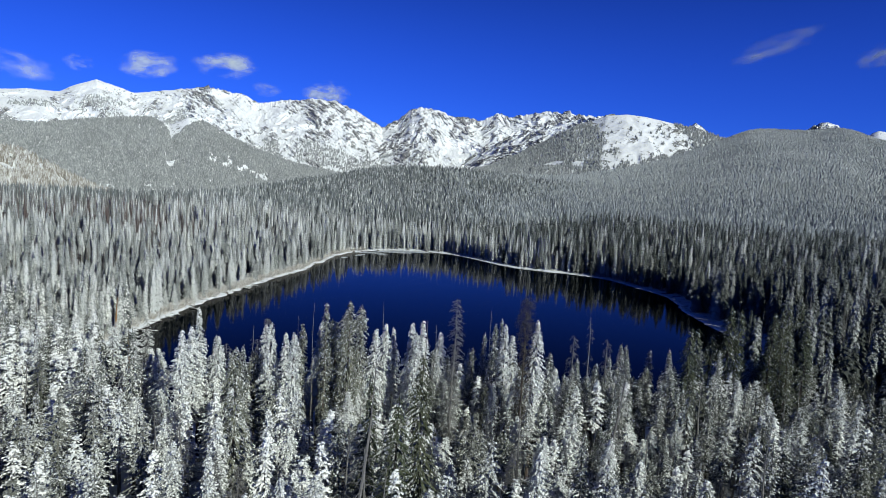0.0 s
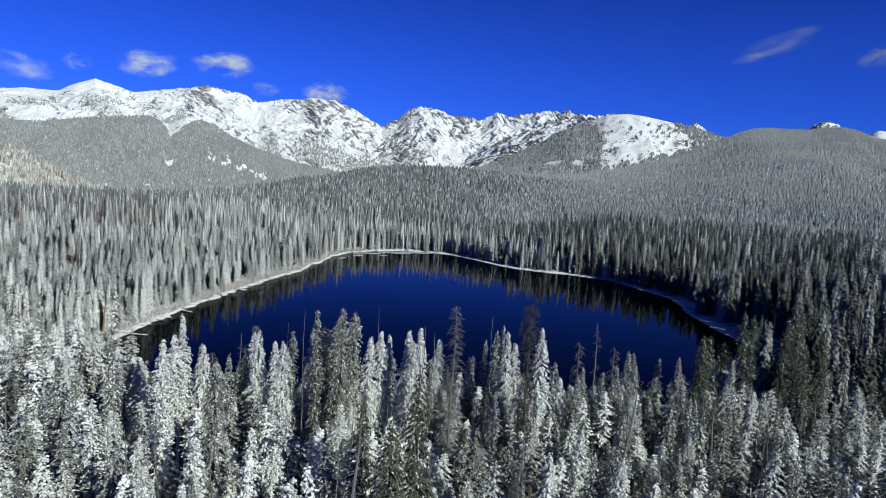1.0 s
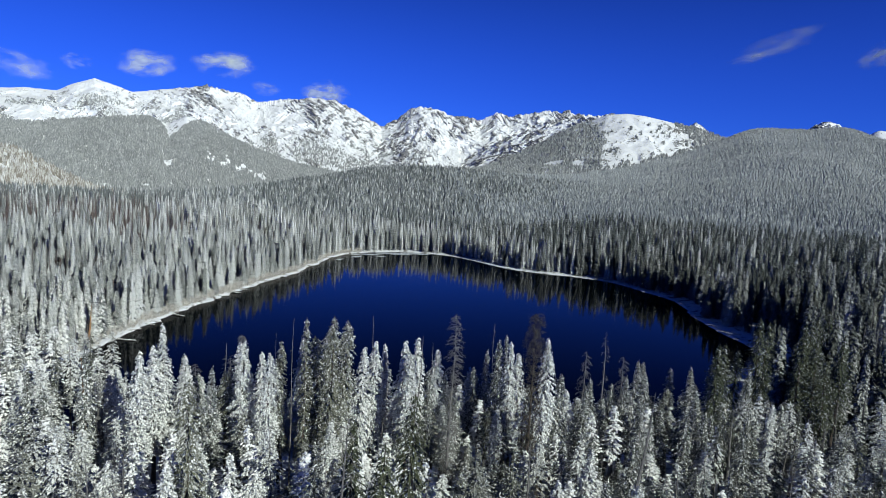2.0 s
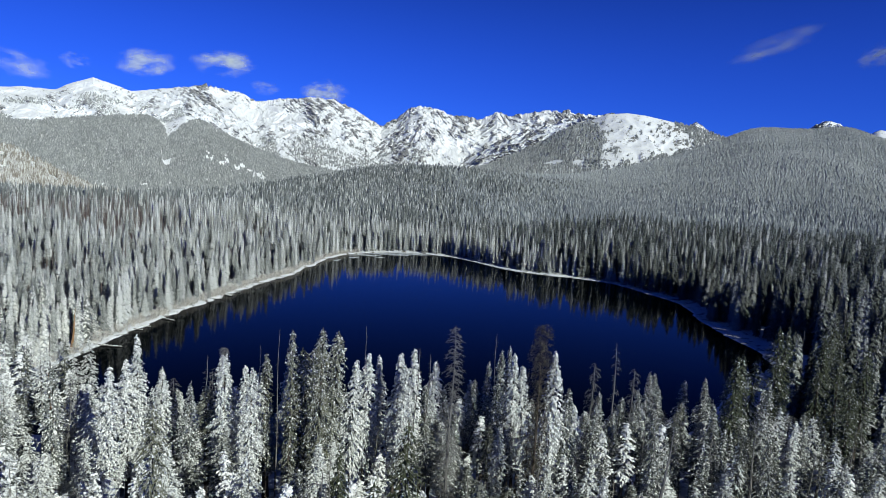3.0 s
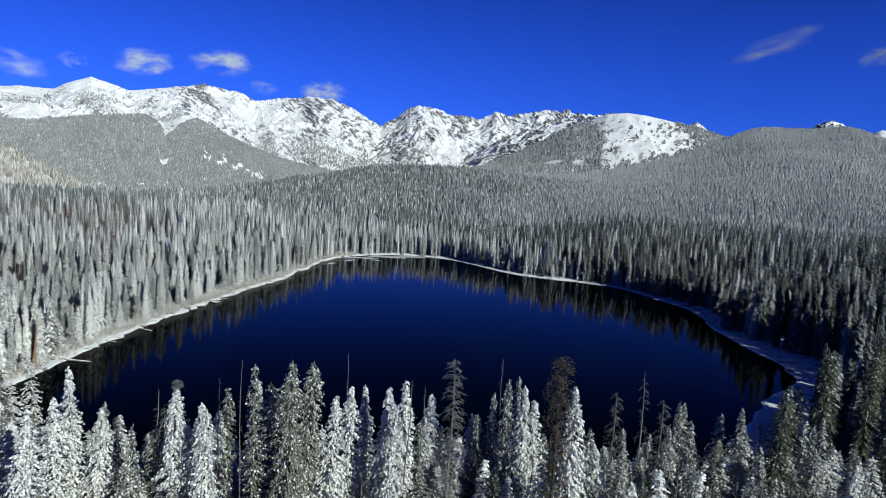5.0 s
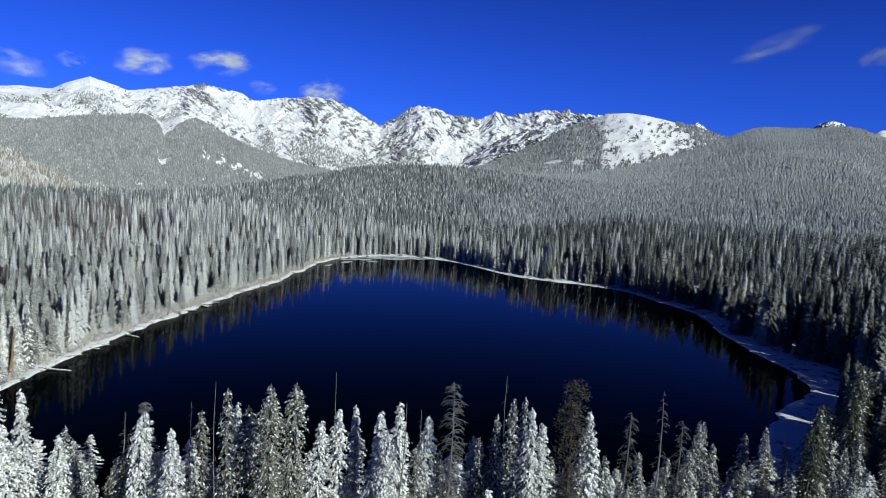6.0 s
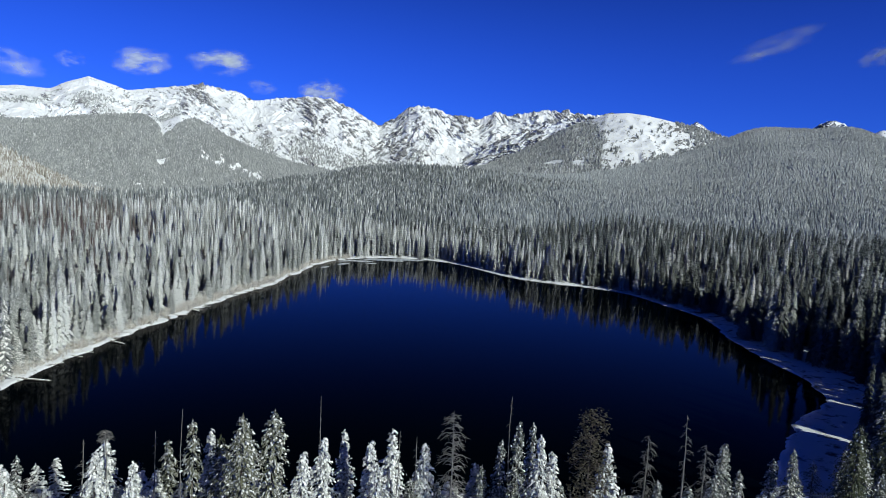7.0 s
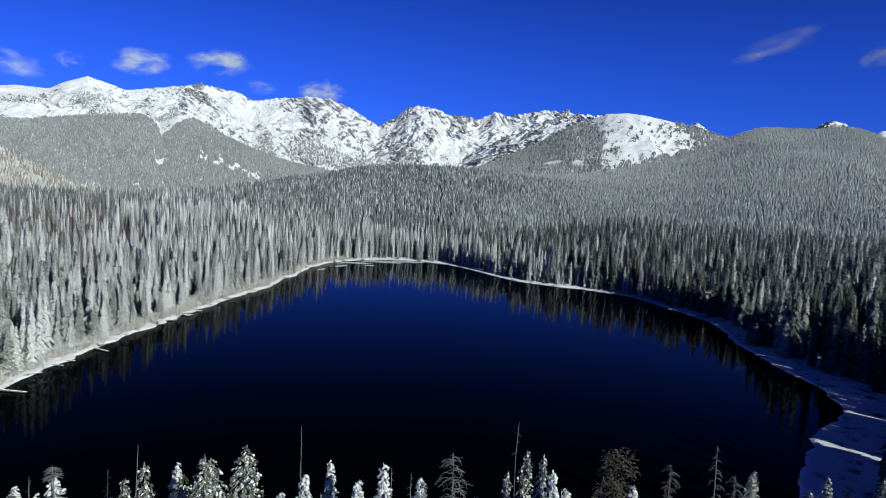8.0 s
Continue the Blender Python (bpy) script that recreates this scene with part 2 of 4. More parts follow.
def lake_radius(phi):
    base = np.interp(phi, SHORE_A, SHORE_R, period=2 * np.pi)
    soft = sum(np.interp(phi + d, SHORE_A, SHORE_R, period=2 * np.pi) for d in (-0.05, 0.05))
    base = (base * 2 + soft) / 4
    return base + 2.2 * (fbm(phi * 22 + 50, phi * 0 + 3, 5, 3) - 0.5) + 1.8 * (fbm(phi * 46, phi * 0 + 7, 8, 2) - 0.5) * smooth(1.5, 1.9, np.abs(phi))


def off_shore(x, y):
    """Metres outward from the water's edge; negative over the water."""
    dx, dy = x - LAKE[0], y - LAKE[1]
    return np.hypot(dx, dy) - lake_radius(np.arctan2(dy, dx))


# bearing, elevation of the wooded skyline, distance of its crest, where the rise begins
WOODS = np.array([(-60, -2.5, 560, 260), (-35.2, -2.85, 540, 250), (-27.7, -2.5, 520, 280), (-21.4, -1.95, 540, 330), (-15.4, -0.7, 720, 390),
                  (-11.5, 0.0, 860, 410), (-7, 1.1, 960, 420), (-3.5, 1.6, 1000, 430), (4.3, 1.55, 1050, 420), (10.9, 1.6, 1150, 440),
                  (15.8, 2.4, 1500, 470), (20.4, 3.7, 1750, 490), (23.8, 5.1, 1850, 490), (25.3, 5.86, 1900, 490), (26.4, 6.26, 1900, 490), (28.7, 6.2, 1950, 490),
                  (30.4, 6.13, 1950, 490), (31.2, 6.2, 2000, 490), (31.9, 6.36, 2000, 490), (32.4, 6.4, 2000, 490), (33.4, 6.18, 2000, 490), (34.4, 5.72, 2000, 490), (35.2, 5.35, 2000, 490), (50, 4.0, 1900, 450), (80, 1.0, 1500, 350)])


def height(x, y):
    """The ground's height."""
    x, y = np.asarray(x, float), np.asarray(y, float)
    d = off_shore(x, y)
    dx, dy = x - EYE[0], y - EYE[1]
    rr = np.hypot(dx, dy)
    az = np.degrees(np.arctan2(dx, dy))
    el, dc, r0 = (sum(np.interp(az + o, WOODS[:, 0], WOODS[:, k]) for o in (-0.9, -0.3, 0.3, 0.9)) / 4 for k in (1, 2, 3))
    crest = 49.4 + np.tan(np.radians(el)) * dc - 17
    left = smooth(-5, -25, az) * smooth(120, 200, y)
    rise = 3.0 + 8.0 * left + 6.0 * smooth(5, 18, az) * smooth(190, 320, rr)
    bank = 0.35 * smooth(-0.6, 0.9, d) + rise * (1 - np.exp(-np.clip(d - 2.5, 0, None) / 70))
    s = (rr - r0) / (dc - r0)
    up = np.clip(s, 0, 1) ** 1.25
    ahead = smooth(-10, 90, dy)
    hill = np.clip(crest - rise, 0, None) * up * ahead
    rough = (fbm(x / 60, y / 60, 21, 4) - 0.5) * 4 * smooth(4, 60, d) + (10 * (ridged(x / 330 + 0.3, y / 420, 23, 3) - 0.6) + 30 * (fbm(x / 260, y / 330, 27, 3) - 0.5)) * smooth(430, 900, rr) * np.sin(np.pi * np.clip(up, 0, 1)) ** 0.7
    z = bank + hill + rough - 0.14 * np.clip(rr - dc - 30, 0, None) * ahead
    return np.where(d < 0, -3.0 * smooth(0, -14, d) - 0.05, np.where(d < 60, np.maximum(z, 0.03 + 0.3 * smooth(-0.6, 0.9, d)), z))


def build_ground():
    phi = np.linspace(-np.pi, np.pi, 900, endpoint=False)
    rad = lake_radius(phi)
    rows = [rad * s for s in (0.02, 0.5, 0.85, 0.95)]
    outs = [-1.5, -0.3, 0.0, 0.3, 0.8, 1.5, 2.5, 4, 6, 9, 13, 18]
    while outs[-1] < 4300:
        outs.append(outs[-1] * 1.09 + 2)
    rows += [rad + o for o in outs]
    r = np.array(rows)
    x, y = LAKE[0] + r * np.cos(phi), LAKE[1] + r * np.sin(phi)
    v = np.stack([x, y, height(x, y)], -1).reshape(-1, 3)
    me = mesh_from("ground", v, [], [GROUND], None, True, grid_quads(len(rows), len(phi), True))
    tagged(new("ground", me), "snow-covered forest floor rising from the lake to wooded hills", "ground", kind="structure")


def build_water():
    phi = np.linspace(-np.pi, np.pi, 360, endpoint=False)
    rad = lake_radius(phi) + 0.8
    v = [(LAKE[0], LAKE[1], 0.0)] + [(LAKE[0] + r * math.cos(p), LAKE[1] + r * math.sin(p), 0.0) for p, r in zip(phi, rad)]
    t = [(0, 1 + i, 1 + (i + 1) % 360) for i in range(360)]
    tagged(new("water", mesh_from("water", v, t, [WATER])), "still dark navy lake reflecting the sky and trees", "lake", kind="structure")


build_ground()
build_water()


# ---- mountains ----
def ridge(name, label, crest, near, far, foot, spur, jag, rockiness, material, cols, rows, seed, power=0.85, edge=0.0):
    """A mountain side: crest gives bearings and elevations of its skyline, near and far the distances of foot and crest.
    Returns a function that gives the surface's place at arrays of bearing and u (0 foot, 1 crest)."""
    c = np.array(crest, float)

    def place(az, u):
        top = np.interp(az, c[:, 0], c[:, 1])
        rag = jag * (0.2 + 0.8 * smooth(-25, -20, az))
        teeth = np.interp(az, (-24, -22, -18.5, -17, -13, -8, -4, 3, 12, 15), (0.15, 1.0, 0.9, 0.3, 0.35, 0.4, 0.6, 0.8, 0.9, 0.3))
        top = top + 0.42 * jag * teeth * (np.abs(2 * vnoise(az * 2.3, az * 0 + 2, seed + 61) - 1) + 0.6 * np.abs(2 * vnoise(az * 4.1, az * 0 + 5, seed + 62) - 1) - 0.75) * smooth(0.93 + 0.05 * vnoise(az * 3.0, az * 0, seed + 63), 1.0, u)
        top = top + rag * (0.8 * (ridged(az * 0.8, az * 0 + seed, seed, 6, 0.8) - 0.58) + 0.5 * (fbm(az * 0.5, az * 0, seed + 5, 2) - 0.5)) * smooth(0.9, 1.0, u)
        warp = (fbm(az * 0.3, u * 3.0, seed + 40, 4) - 0.5) * 2
        low = ridged(az * 0.22 + warp * 0.45 + u * 1.1, u * 2.2 + 4 + warp * 0.4, seed + 7, 5, 0.6) - 0.58
        rib = ridged(az * 1.2 - u * 4.5 + warp * 1.3, u * 2.2 + az * 0.3, seed + 23, 4, 0.6) - 0.58
        sp = 0.7 * low + 0.10 * rib
        belly = np.sin(np.pi * np.clip(u, 0, 1)) ** 0.6 * (0.25 + 0.75 * u)
        el = foot + (top - foot) * np.where(u <= 1, np.clip(u, 0, 1) ** power, 1 - (u - 1) * 2.2) + spur * sp * belly
        r = near + (far - near) * u - 300 * spur * sp * belly
        x, y = EYE[0] + r * np.sin(np.radians(az)), EYE[1] + r * np.cos(np.radians(az))
        return np.stack([x, y, 49.4 + r * np.tan(np.radians(el))], -1), sp

    az = np.linspace(c[0, 0], c[-1, 0], cols)
    u = np.concatenate([np.linspace(0, 1, rows) ** 0.8, [1.05, 1.15]])
    A, U = np.meshgrid(az, u)
    p, sp = place(A, U)
    X, Y = A * 22.0, U * 150.0
    bend = (fbm(A * 0.6, U * 4, seed + 3, 4) - 0.5) * 2
    one = ridged((X * 0.55 + Y * 0.83) / 7 + bend * 1.5, (X * 0.83 - Y * 0.55) / 24, seed + 11, 3, 0.75)
    two = ridged((X * -0.62 + Y * 0.78) / 7 + bend * 1.5, (X * 0.78 + Y * 0.62) / 24, seed + 13, 3, 0.75)
    side = smooth(0.42, 0.58, fbm(A * 0.3, U * 1.6, seed + 15, 3))
    field = one * side + two * (1 - side) + 0.55 * (fbm(A * 0.5, U * 3.5, seed + 19, 3) - 0.5) + 0.35 * (fbm(X / 9, Y / 9, seed + 21, 3) - 0.5) + 0.4 * sp + 0.55 * (ridged((X * 0.6 + Y * 0.8) / 3.0 + bend, (X * 0.8 - Y * 0.6) / 10, seed + 27, 2) - 0.6)
    field = (field - field.mean()) / field.std()
    cover = np.interp(A, (-36, -31, -27, -23, -20, -16, -10, -6, -3, 2, 8, 14), (0.85, 1.1, 0.9, 0.7, 0.65, 0.55, 0.45, 0.42, 0.45, 0.5, 0.4, 0.3))
    cover = cover + (0.32 - rockiness) * 4 + np.interp(A, (-30, -23), (0.5, -0.35 if rockiness > 0.2 else 0.6)) * smooth(0.80, 1.0, U)
    rock = 0.5 + 0.22 * (field - cover)
    proud = np.clip(field - cover, 0, 1.6) * np.clip(rockiness * 60, 0, 26) * smooth(0, 0.1, U)
    p[..., 0] -= proud * np.sin(np.radians(A))
    p[..., 1] -= proud * np.cos(np.radians(A))
    me = mesh_from(name, p.reshape(-1, 3), [], [material], None, material is not PEAKS, grid_quads(len(u), cols))
    attribute(me, "rock", rock)
    tagged(new(name, me), label, "mountain", kind="structure")
    return place


RANGE = [(-42, 4.5), (-35.4, 4.72), (-34.4, 4.95), (-32.2, 4.94), (-31.1, 5.6), (-29.65, 6.2), (-28.6, 5.93), (-27, 5.47), (-25.6, 5.73), (-23, 6.3),
         (-21.25, 6.64), (-19.4, 6.47), (-18.5, 6.28), (-17.1, 5.62), (-14.7, 6.09), (-11.8, 6.5), (-10.3, 6.45), (-8.8, 5.87), (-7.2, 4.9), (-6.1, 4.33),
         (-4.7, 5.04), (-3.7, 6.0), (-2.7, 6.45), (-0.9, 6.3), (0.45, 5.79), (3.05, 5.54), (4.5, 6.28), (5.6, 5.94), (8.6, 6.74), (10.6, 6.68), (12.6, 6.42),
         (14.5, 6.75), (16.9, 6.5), (24, 4.9)]
peaks_at = ridge("mountain_range", "jagged snow-covered mountain range with dark rock ribs", RANGE, 3000, 4450, -0.5, 1.15, 0.5, 0.32, PEAKS, 840, 120, 3)
ridge("rocky_spur", "rocky mountain spur dusted with snow",
      [(-1.7, 0.3), (-0.3, 0.89), (2.2, 2.34), (5.7, 4.3), (8.2, 5.2), (10.6, 6.05), (12.6, 6.25), (16.3, 5.85)],
      2900, 3600, 0.0, 0.8, 0.5, 0.46, PEAKS, 200, 60, 31)
DOME = [(0.4, 0.5), (3.8, 1.45), (6.8, 2.95), (8.8, 3.95), (10.7, 5.2), (13.3, 6.2), (14.2, 6.6), (15.9, 6.78), (17.5, 6.62), (19.5, 6.2), (21.6, 5.75), (23.8, 5.05), (26.9, 4.15), (32, 4.3), (38, 4.7)]
dome_at = ridge("snowy_dome", "broad rounded mountain with an open snowfield and dark woods", DOME, 1900, 2900, 0.4, 0.45, 0.06, 0.09, SLOPES, 260, 70, 57)
ridge("rocky_knob", "rocky knob dusted with snow on the wooded hill", [(29.7, 5.3), (30.3, 5.95), (30.7, 6.2), (31.1, 6.36), (31.6, 6.4), (32.2, 6.2), (32.8, 5.6)],
      1950, 2060, 4.6, 0.3, 0.25, 0.27, PEAKS, 60, 24, 33)
ridge("snowy_dome", "far snow-covered mountain top", [(33.6, 4.8), (34.4, 5.6), (34.8, 5.75), (35.5, 5.62), (37, 5.4), (41, 5.2)], 2980, 3200, 3.5, 0.2, 0.05, -0.1, SLOPES, 60, 24, 35)
ridge("rocky_knob", "small snow-capped rocky summit", [(20.8, 5.5), (21.3, 5.95), (21.66, 6.2), (22.1, 5.95), (22.9, 5.3)], 2950, 3150, 4.6, 0.2, 0.15, 0.22, PEAKS, 50, 24, 36)
SHOULDER = [(-44, 2.1), (-35.4, 2.35), (-33.3, 2.48), (-29.9, 3.12), (-25.9, 3.68), (-24.4, 3.14), (-22.9, 3.95), (-21.8, 3.75), (-19.3, 2.5), (-17, 1.55), (-13.5, 0.52), (-10.5, 0.1), (-7, -0.5)]
shoulder_at = ridge("wooded_shoulder", "wooded mountain shoulder with snowy clearings", SHOULDER, 2100, 2800, -3.2, 0.45, 0.05, 0.10, SLOPES, 260, 70, 77)
SPUR = [(-46, 1.8), (-35.3, 0.1), (-33.5, -0.8), (-31.7, -1.8), (-29.8, -2.7), (-25.8, -3.5), (-22, -4.2)]
spur_at = ridge("pale_spur", "low spur of pale bare woods and snow", SPUR, 900, 1500, -4.6, 0.2, 0.05, 0.30, SLOPES, 120, 40, 91)


# ---- trees ----
rng = np.random.default_rng(7)


class Soup:
    """Vertices, triangles and material slots that grow."""

    def __init__(self):
        self.v, self.t, self.s, self.n = [], [], [], 0

    def add(self, v, t, slot):
        v, t = np.asarray(v, float), np.asarray(t, int)
        self.v.append(v)
        self.t.append(t + self.n)
        self.s.append(np.full(len(t), slot))
        self.n += len(v)

    def arrays(self):
        return np.concatenate(self.v), np.concatenate(self.t), np.concatenate(self.s)

    def mesh(self, name, materials, shade=False):
        v, t, s = self.arrays()
        return mesh_from(name, v, t, materials, s, shade)


def stick(soup, a, b, ra, rb, sides=5, slot=0):
    a, b = np.asarray(a, float), np.asarray(b, float)
    d = (b - a) / (np.linalg.norm(b - a) + 1e-9)
    u = np.cross(d, (0.3, 0.9, 0.2))
    u /= np.linalg.norm(u)
    w = np.cross(d, u)
    ang = np.arange(sides) * 2 * np.pi / sides
    ring = np.cos(ang)[:, None] * u + np.sin(ang)[:, None] * w
    v = np.concatenate([a + ra * ring, b + rb * ring])
    i = np.arange(sides)
    j = (i + 1) % sides
    soup.add(v, np.concatenate([np.stack([i, j, j + sides], 1), np.stack([i, j + sides, i + sides], 1)]), slot)


CAP_T = np.array([(0, 1, 4), (1, 2, 4), (2, 3, 4), (3, 0, 4)])
LOBE_T = np.array([(i, (i + 1) % 5, 5) for i in range(5)])
KITE_T = np.array([(0, 1, 2), (0, 2, 3)])
UP = np.array((0, 0, 1.0))


def ways(a):
    return np.array((math.cos(a), math.sin(a), 0.0)), np.array((-math.sin(a), math.cos(a), 0.0))


def twig(soup, p, a, length, width, droop, slot):
    d, w = ways(a)
    m = p + d * length * 0.5 - UP * droop * 0.4
    soup.add([p, m + w * width * 0.5 - UP * 0.1 * width, p + d * length - UP * droop, m - w * width * 0.5 - UP * 0.1 * width], KITE_T, slot)


def tuft(soup, p, a, length, width, droop, slot):
    """A short bunched spray, broad and blunt."""
    d, w = ways(a)
    t = rng.normal(0, 0.06, 4)
    soup.add([p - d * length * 0.4 + UP * t[0], p + w * width * 0.5 - d * length * 0.05 - UP * (0.06 - t[1]), p + d * length * 0.6 - UP * (droop - t[2]), p - w * width * 0.5 + d * length * 0.1 - UP * (0.06 - t[3])], KITE_T, slot)


def cushion(soup, c, a, length, width, thick, tilt, slot=0):
    """A small cushion of snow lying along a spray."""
    d, w = ways(a)
    d = d - UP * tilt
    j = rng.uniform(0.7, 1.3, 4)
    out = (UP + ways(a)[0] * tilt) / math.hypot(1, tilt)
    soup.add([c + d * length * 0.5 * j[0], c + w * width * 0.5 * j[1] - out * 0.04, c - d * length * 0.5 * j[2], c - w * width * 0.5 * j[3] - out * 0.04, c + out * thick], CAP_T, slot)


def lobe(soup, c, a, length, width, thick, tilt, slot=0):
    """A rounded lobe of snow hanging along a bough."""
    d, w = ways(a)
    out = (UP + d * tilt) / math.hypot(1, tilt)
    d = (d - UP * tilt) / math.hypot(1, tilt)
    ang = np.arange(5) * np.pi * 0.4 + rng.uniform(-0.2, 0.2, 5)
    r = rng.uniform(0.75, 1.2, 5)
    ring = c + (np.cos(ang) * r * length * 0.5)[:, None] * d + (np.sin(ang) * r * width * 0.5)[:, None] * w - out * 0.05
    soup.add(np.concatenate([ring, [c + out * thick + d * length * 0.08]]), LOBE_T, slot)


def crown_radius(f, slender, taper=0.45):
    """Share of the full crown radius at the share f of the crown's height: a column below, tapering over the top."""
    return min(1.0, (1 - f) / taper) ** (slender + 0.05) * (0.72 + 0.28 * min(1.0, (1 - f) * 1.6)) * (0.7 + 0.3 * min(1.0, f * 5 + 0.3)) + 0.04


def spruce_soups(tall, wide, snow, slender=0.75, gap=0.50, bare_top=0.0, base=0.10, wild=0.2, dense=3.4, taper=0.45, fine=1.0, cap=1.0, caught=0.35):
    """Trunk, crown and snow of one near spruce."""
    trunk, crown, white = Soup(), Soup(), Soup()
    lean = rng.normal(0, 0.008, 2)
    axis = lambda z: np.array((lean[0] * z + 0.12 * math.sin(z * 0.35), lean[1] * z, z))
    r0 = 0.011 * tall + 0.05
    zs = np.linspace(-0.6, tall, 6)
    for a, b in zip(zs[:-1], zs[1:]):
        stick(trunk, axis(a), axis(b), r0 * (1 - a / tall) + 0.02, r0 * (1 - b / tall) + 0.02, 6)
    z, turn = tall * base, rng.uniform(0, 6)
    phase = rng.uniform(0, 6, 3)
    while z < tall - 0.2:
        f = (z - tall * base) / (tall * (1 - base))
        reach = wide * crown_radius(f, slender, taper) * rng.uniform(0.88, 1.1) * (1 + wild * math.sin(z * 0.9 + phase[0]))
        count = 7 if reach > 1.7 else (6 if reach > 0.8 else 5)
        for b in range(count):
            a = turn + b * 2 * math.pi / count + rng.normal(0, 0.25)
            length = reach * rng.uniform(0.68, 1.08) * (1 + wild * math.sin(a * 2 + z * 0.5 + phase[1])) + 0.14
            droop = length * rng.uniform(0.25, 0.70)
            p = axis(z + rng.uniform(-0.25, 0.25))
            d, _ = ways(a)
            load = snow * (1 - bare_top * float(smooth(0.35, 0.9, f))) * (0.45 + 1.1 * float(vnoise(z * 0.45 + phase[0], a * 0.9 + phase[2], 3)))
            twig(crown, p, a, length, length * 0.10 + 0.14, droop, 0)
            for k in range(2 + int(length * dense * 0.6 / fine)):
                g = rng.uniform(0.12, 1.0) ** 0.7
                q = p + d * length * g * 0.95 - UP * droop * g ** 1.3 + _ * rng.normal(0, 0.10 + 0.12 * length * g) - UP * abs(rng.normal(0, 0.06))
                tuft(crown, q, a + rng.normal(0, 0.6), rng.uniform(0.26, 0.46) * fine, rng.uniform(0.20, 0.32) * fine, rng.uniform(0.10, 0.32), 0)
            lobes = 2 + int(length / (0.23 * cap))
            for k in range(lobes):
                if rng.random() < load:
                    g = (k + rng.uniform(0.35, 1.0)) / lobes
                    q = p + d * length * g * 0.95 - UP * (droop * g ** 1.3 - 0.05) + _ * rng.normal(0, 0.06 + 0.15 * length * g)
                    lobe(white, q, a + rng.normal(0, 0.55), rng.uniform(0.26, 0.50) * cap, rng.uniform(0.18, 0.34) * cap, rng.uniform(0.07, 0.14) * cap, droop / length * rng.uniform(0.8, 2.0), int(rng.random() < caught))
        z += gap * rng.uniform(0.7, 1.25) * (1.0 if f < 0.75 else 0.6)
        turn += 0.9
    twig(crown, axis(tall - 0.45), 0.3, 0.12, 0.2, -0.6, 0)
    return trunk, crown, white


def spruce_meshes(needles, **how):
    trunk, crown, white = spruce_soups(**how)
    return [("trunk", trunk.mesh("trunk", [BARK]), "grey-brown bark", ""), ("crown", crown.mesh("crown", [needles]), "drooping dark green needle sprays", "stuff"),
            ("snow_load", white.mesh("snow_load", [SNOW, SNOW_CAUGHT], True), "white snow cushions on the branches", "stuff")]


def snag_soups(tall, wide, twigs, start=0.25, lean=0.0, curve=0.9, fork=False, thin=1.0):
    """Trunk and bare drooping limbs of one dead tree."""
    trunk, limbs = Soup(), Soup()
    axis = lambda z: np.array((lean * z + 0.15 * math.sin(z * 0.4), 0.1 * math.sin(z * 0.3 + 1), z))
    r0 = (0.009 * tall + 0.04) * thin
    zs = np.linspace(-0.6, tall, 8)
    for a, b in zip(zs[:-1], zs[1:]):
        stick(trunk, axis(a), axis(b), r0 * (1 - a / tall) + 0.02, r0 * (1 - b / tall) + 0.02, 6)
    for k in range(twigs):
        f = start + (1 - start) * (k + rng.random()) / twigs
        z, a = tall * min(f, 0.99), rng.uniform(0, 2 * math.pi)
        length = wide * (1 - f) ** 0.25 * rng.uniform(0.3, 1.1) + 0.12
        sag = curve * rng.uniform(0.1, 1.7)
        p = axis(z)
        out, w = ways(a)
        pts = [p, p + out * length * 0.5 + UP * 0.08 * length, p + out * length * 0.85 - UP * sag * 0.22 * length + w * rng.normal(0, 0.08) * length, p + out * length - UP * sag * 0.5 * length + w * rng.normal(0, 0.15) * length]
        for i in range(3):
            stick(limbs, pts[i], pts[i + 1], 0.025 * (1 - i * 0.3), 0.025 * (0.7 - i * 0.3) + 0.007, 3)
        if length > 0.5:
            for s in (-1, 1, -1, 1):
                q = pts[1] + (pts[2] - pts[1]) * rng.random()
                stick(limbs, q, q + out * length * rng.uniform(0.05, 0.35) + w * s * length * rng.uniform(0.15, 0.4) - UP * curve * rng.uniform(0.0, 0.4) * length, 0.016, 0.007, 3)
    if fork:
        top = axis(tall * 0.72)
        tip = top + np.array((1.6, 0.3, tall * 0.2))
        stick(trunk, top, tip, 0.09, 0.03, 5)
        for k in range(10):
            q = top + (tip - top) * rng.uniform(0.2, 1)
            out, _ = ways(rng.uniform(0, 6.3))
            stick(limbs, q, q + out * 0.9 - UP * 0.3, 0.025, 0.01, 3)
    return trunk, limbs


def snag_meshes(**how):
    trunk, limbs = snag_soups(**how)
    return [("trunk", trunk.mesh("trunk", [DEADWOOD]), "bare grey trunk", ""), ("bare_crown", limbs.mesh("bare_crown", [DEADWOOD]), "bare drooping grey branches", "stuff")]


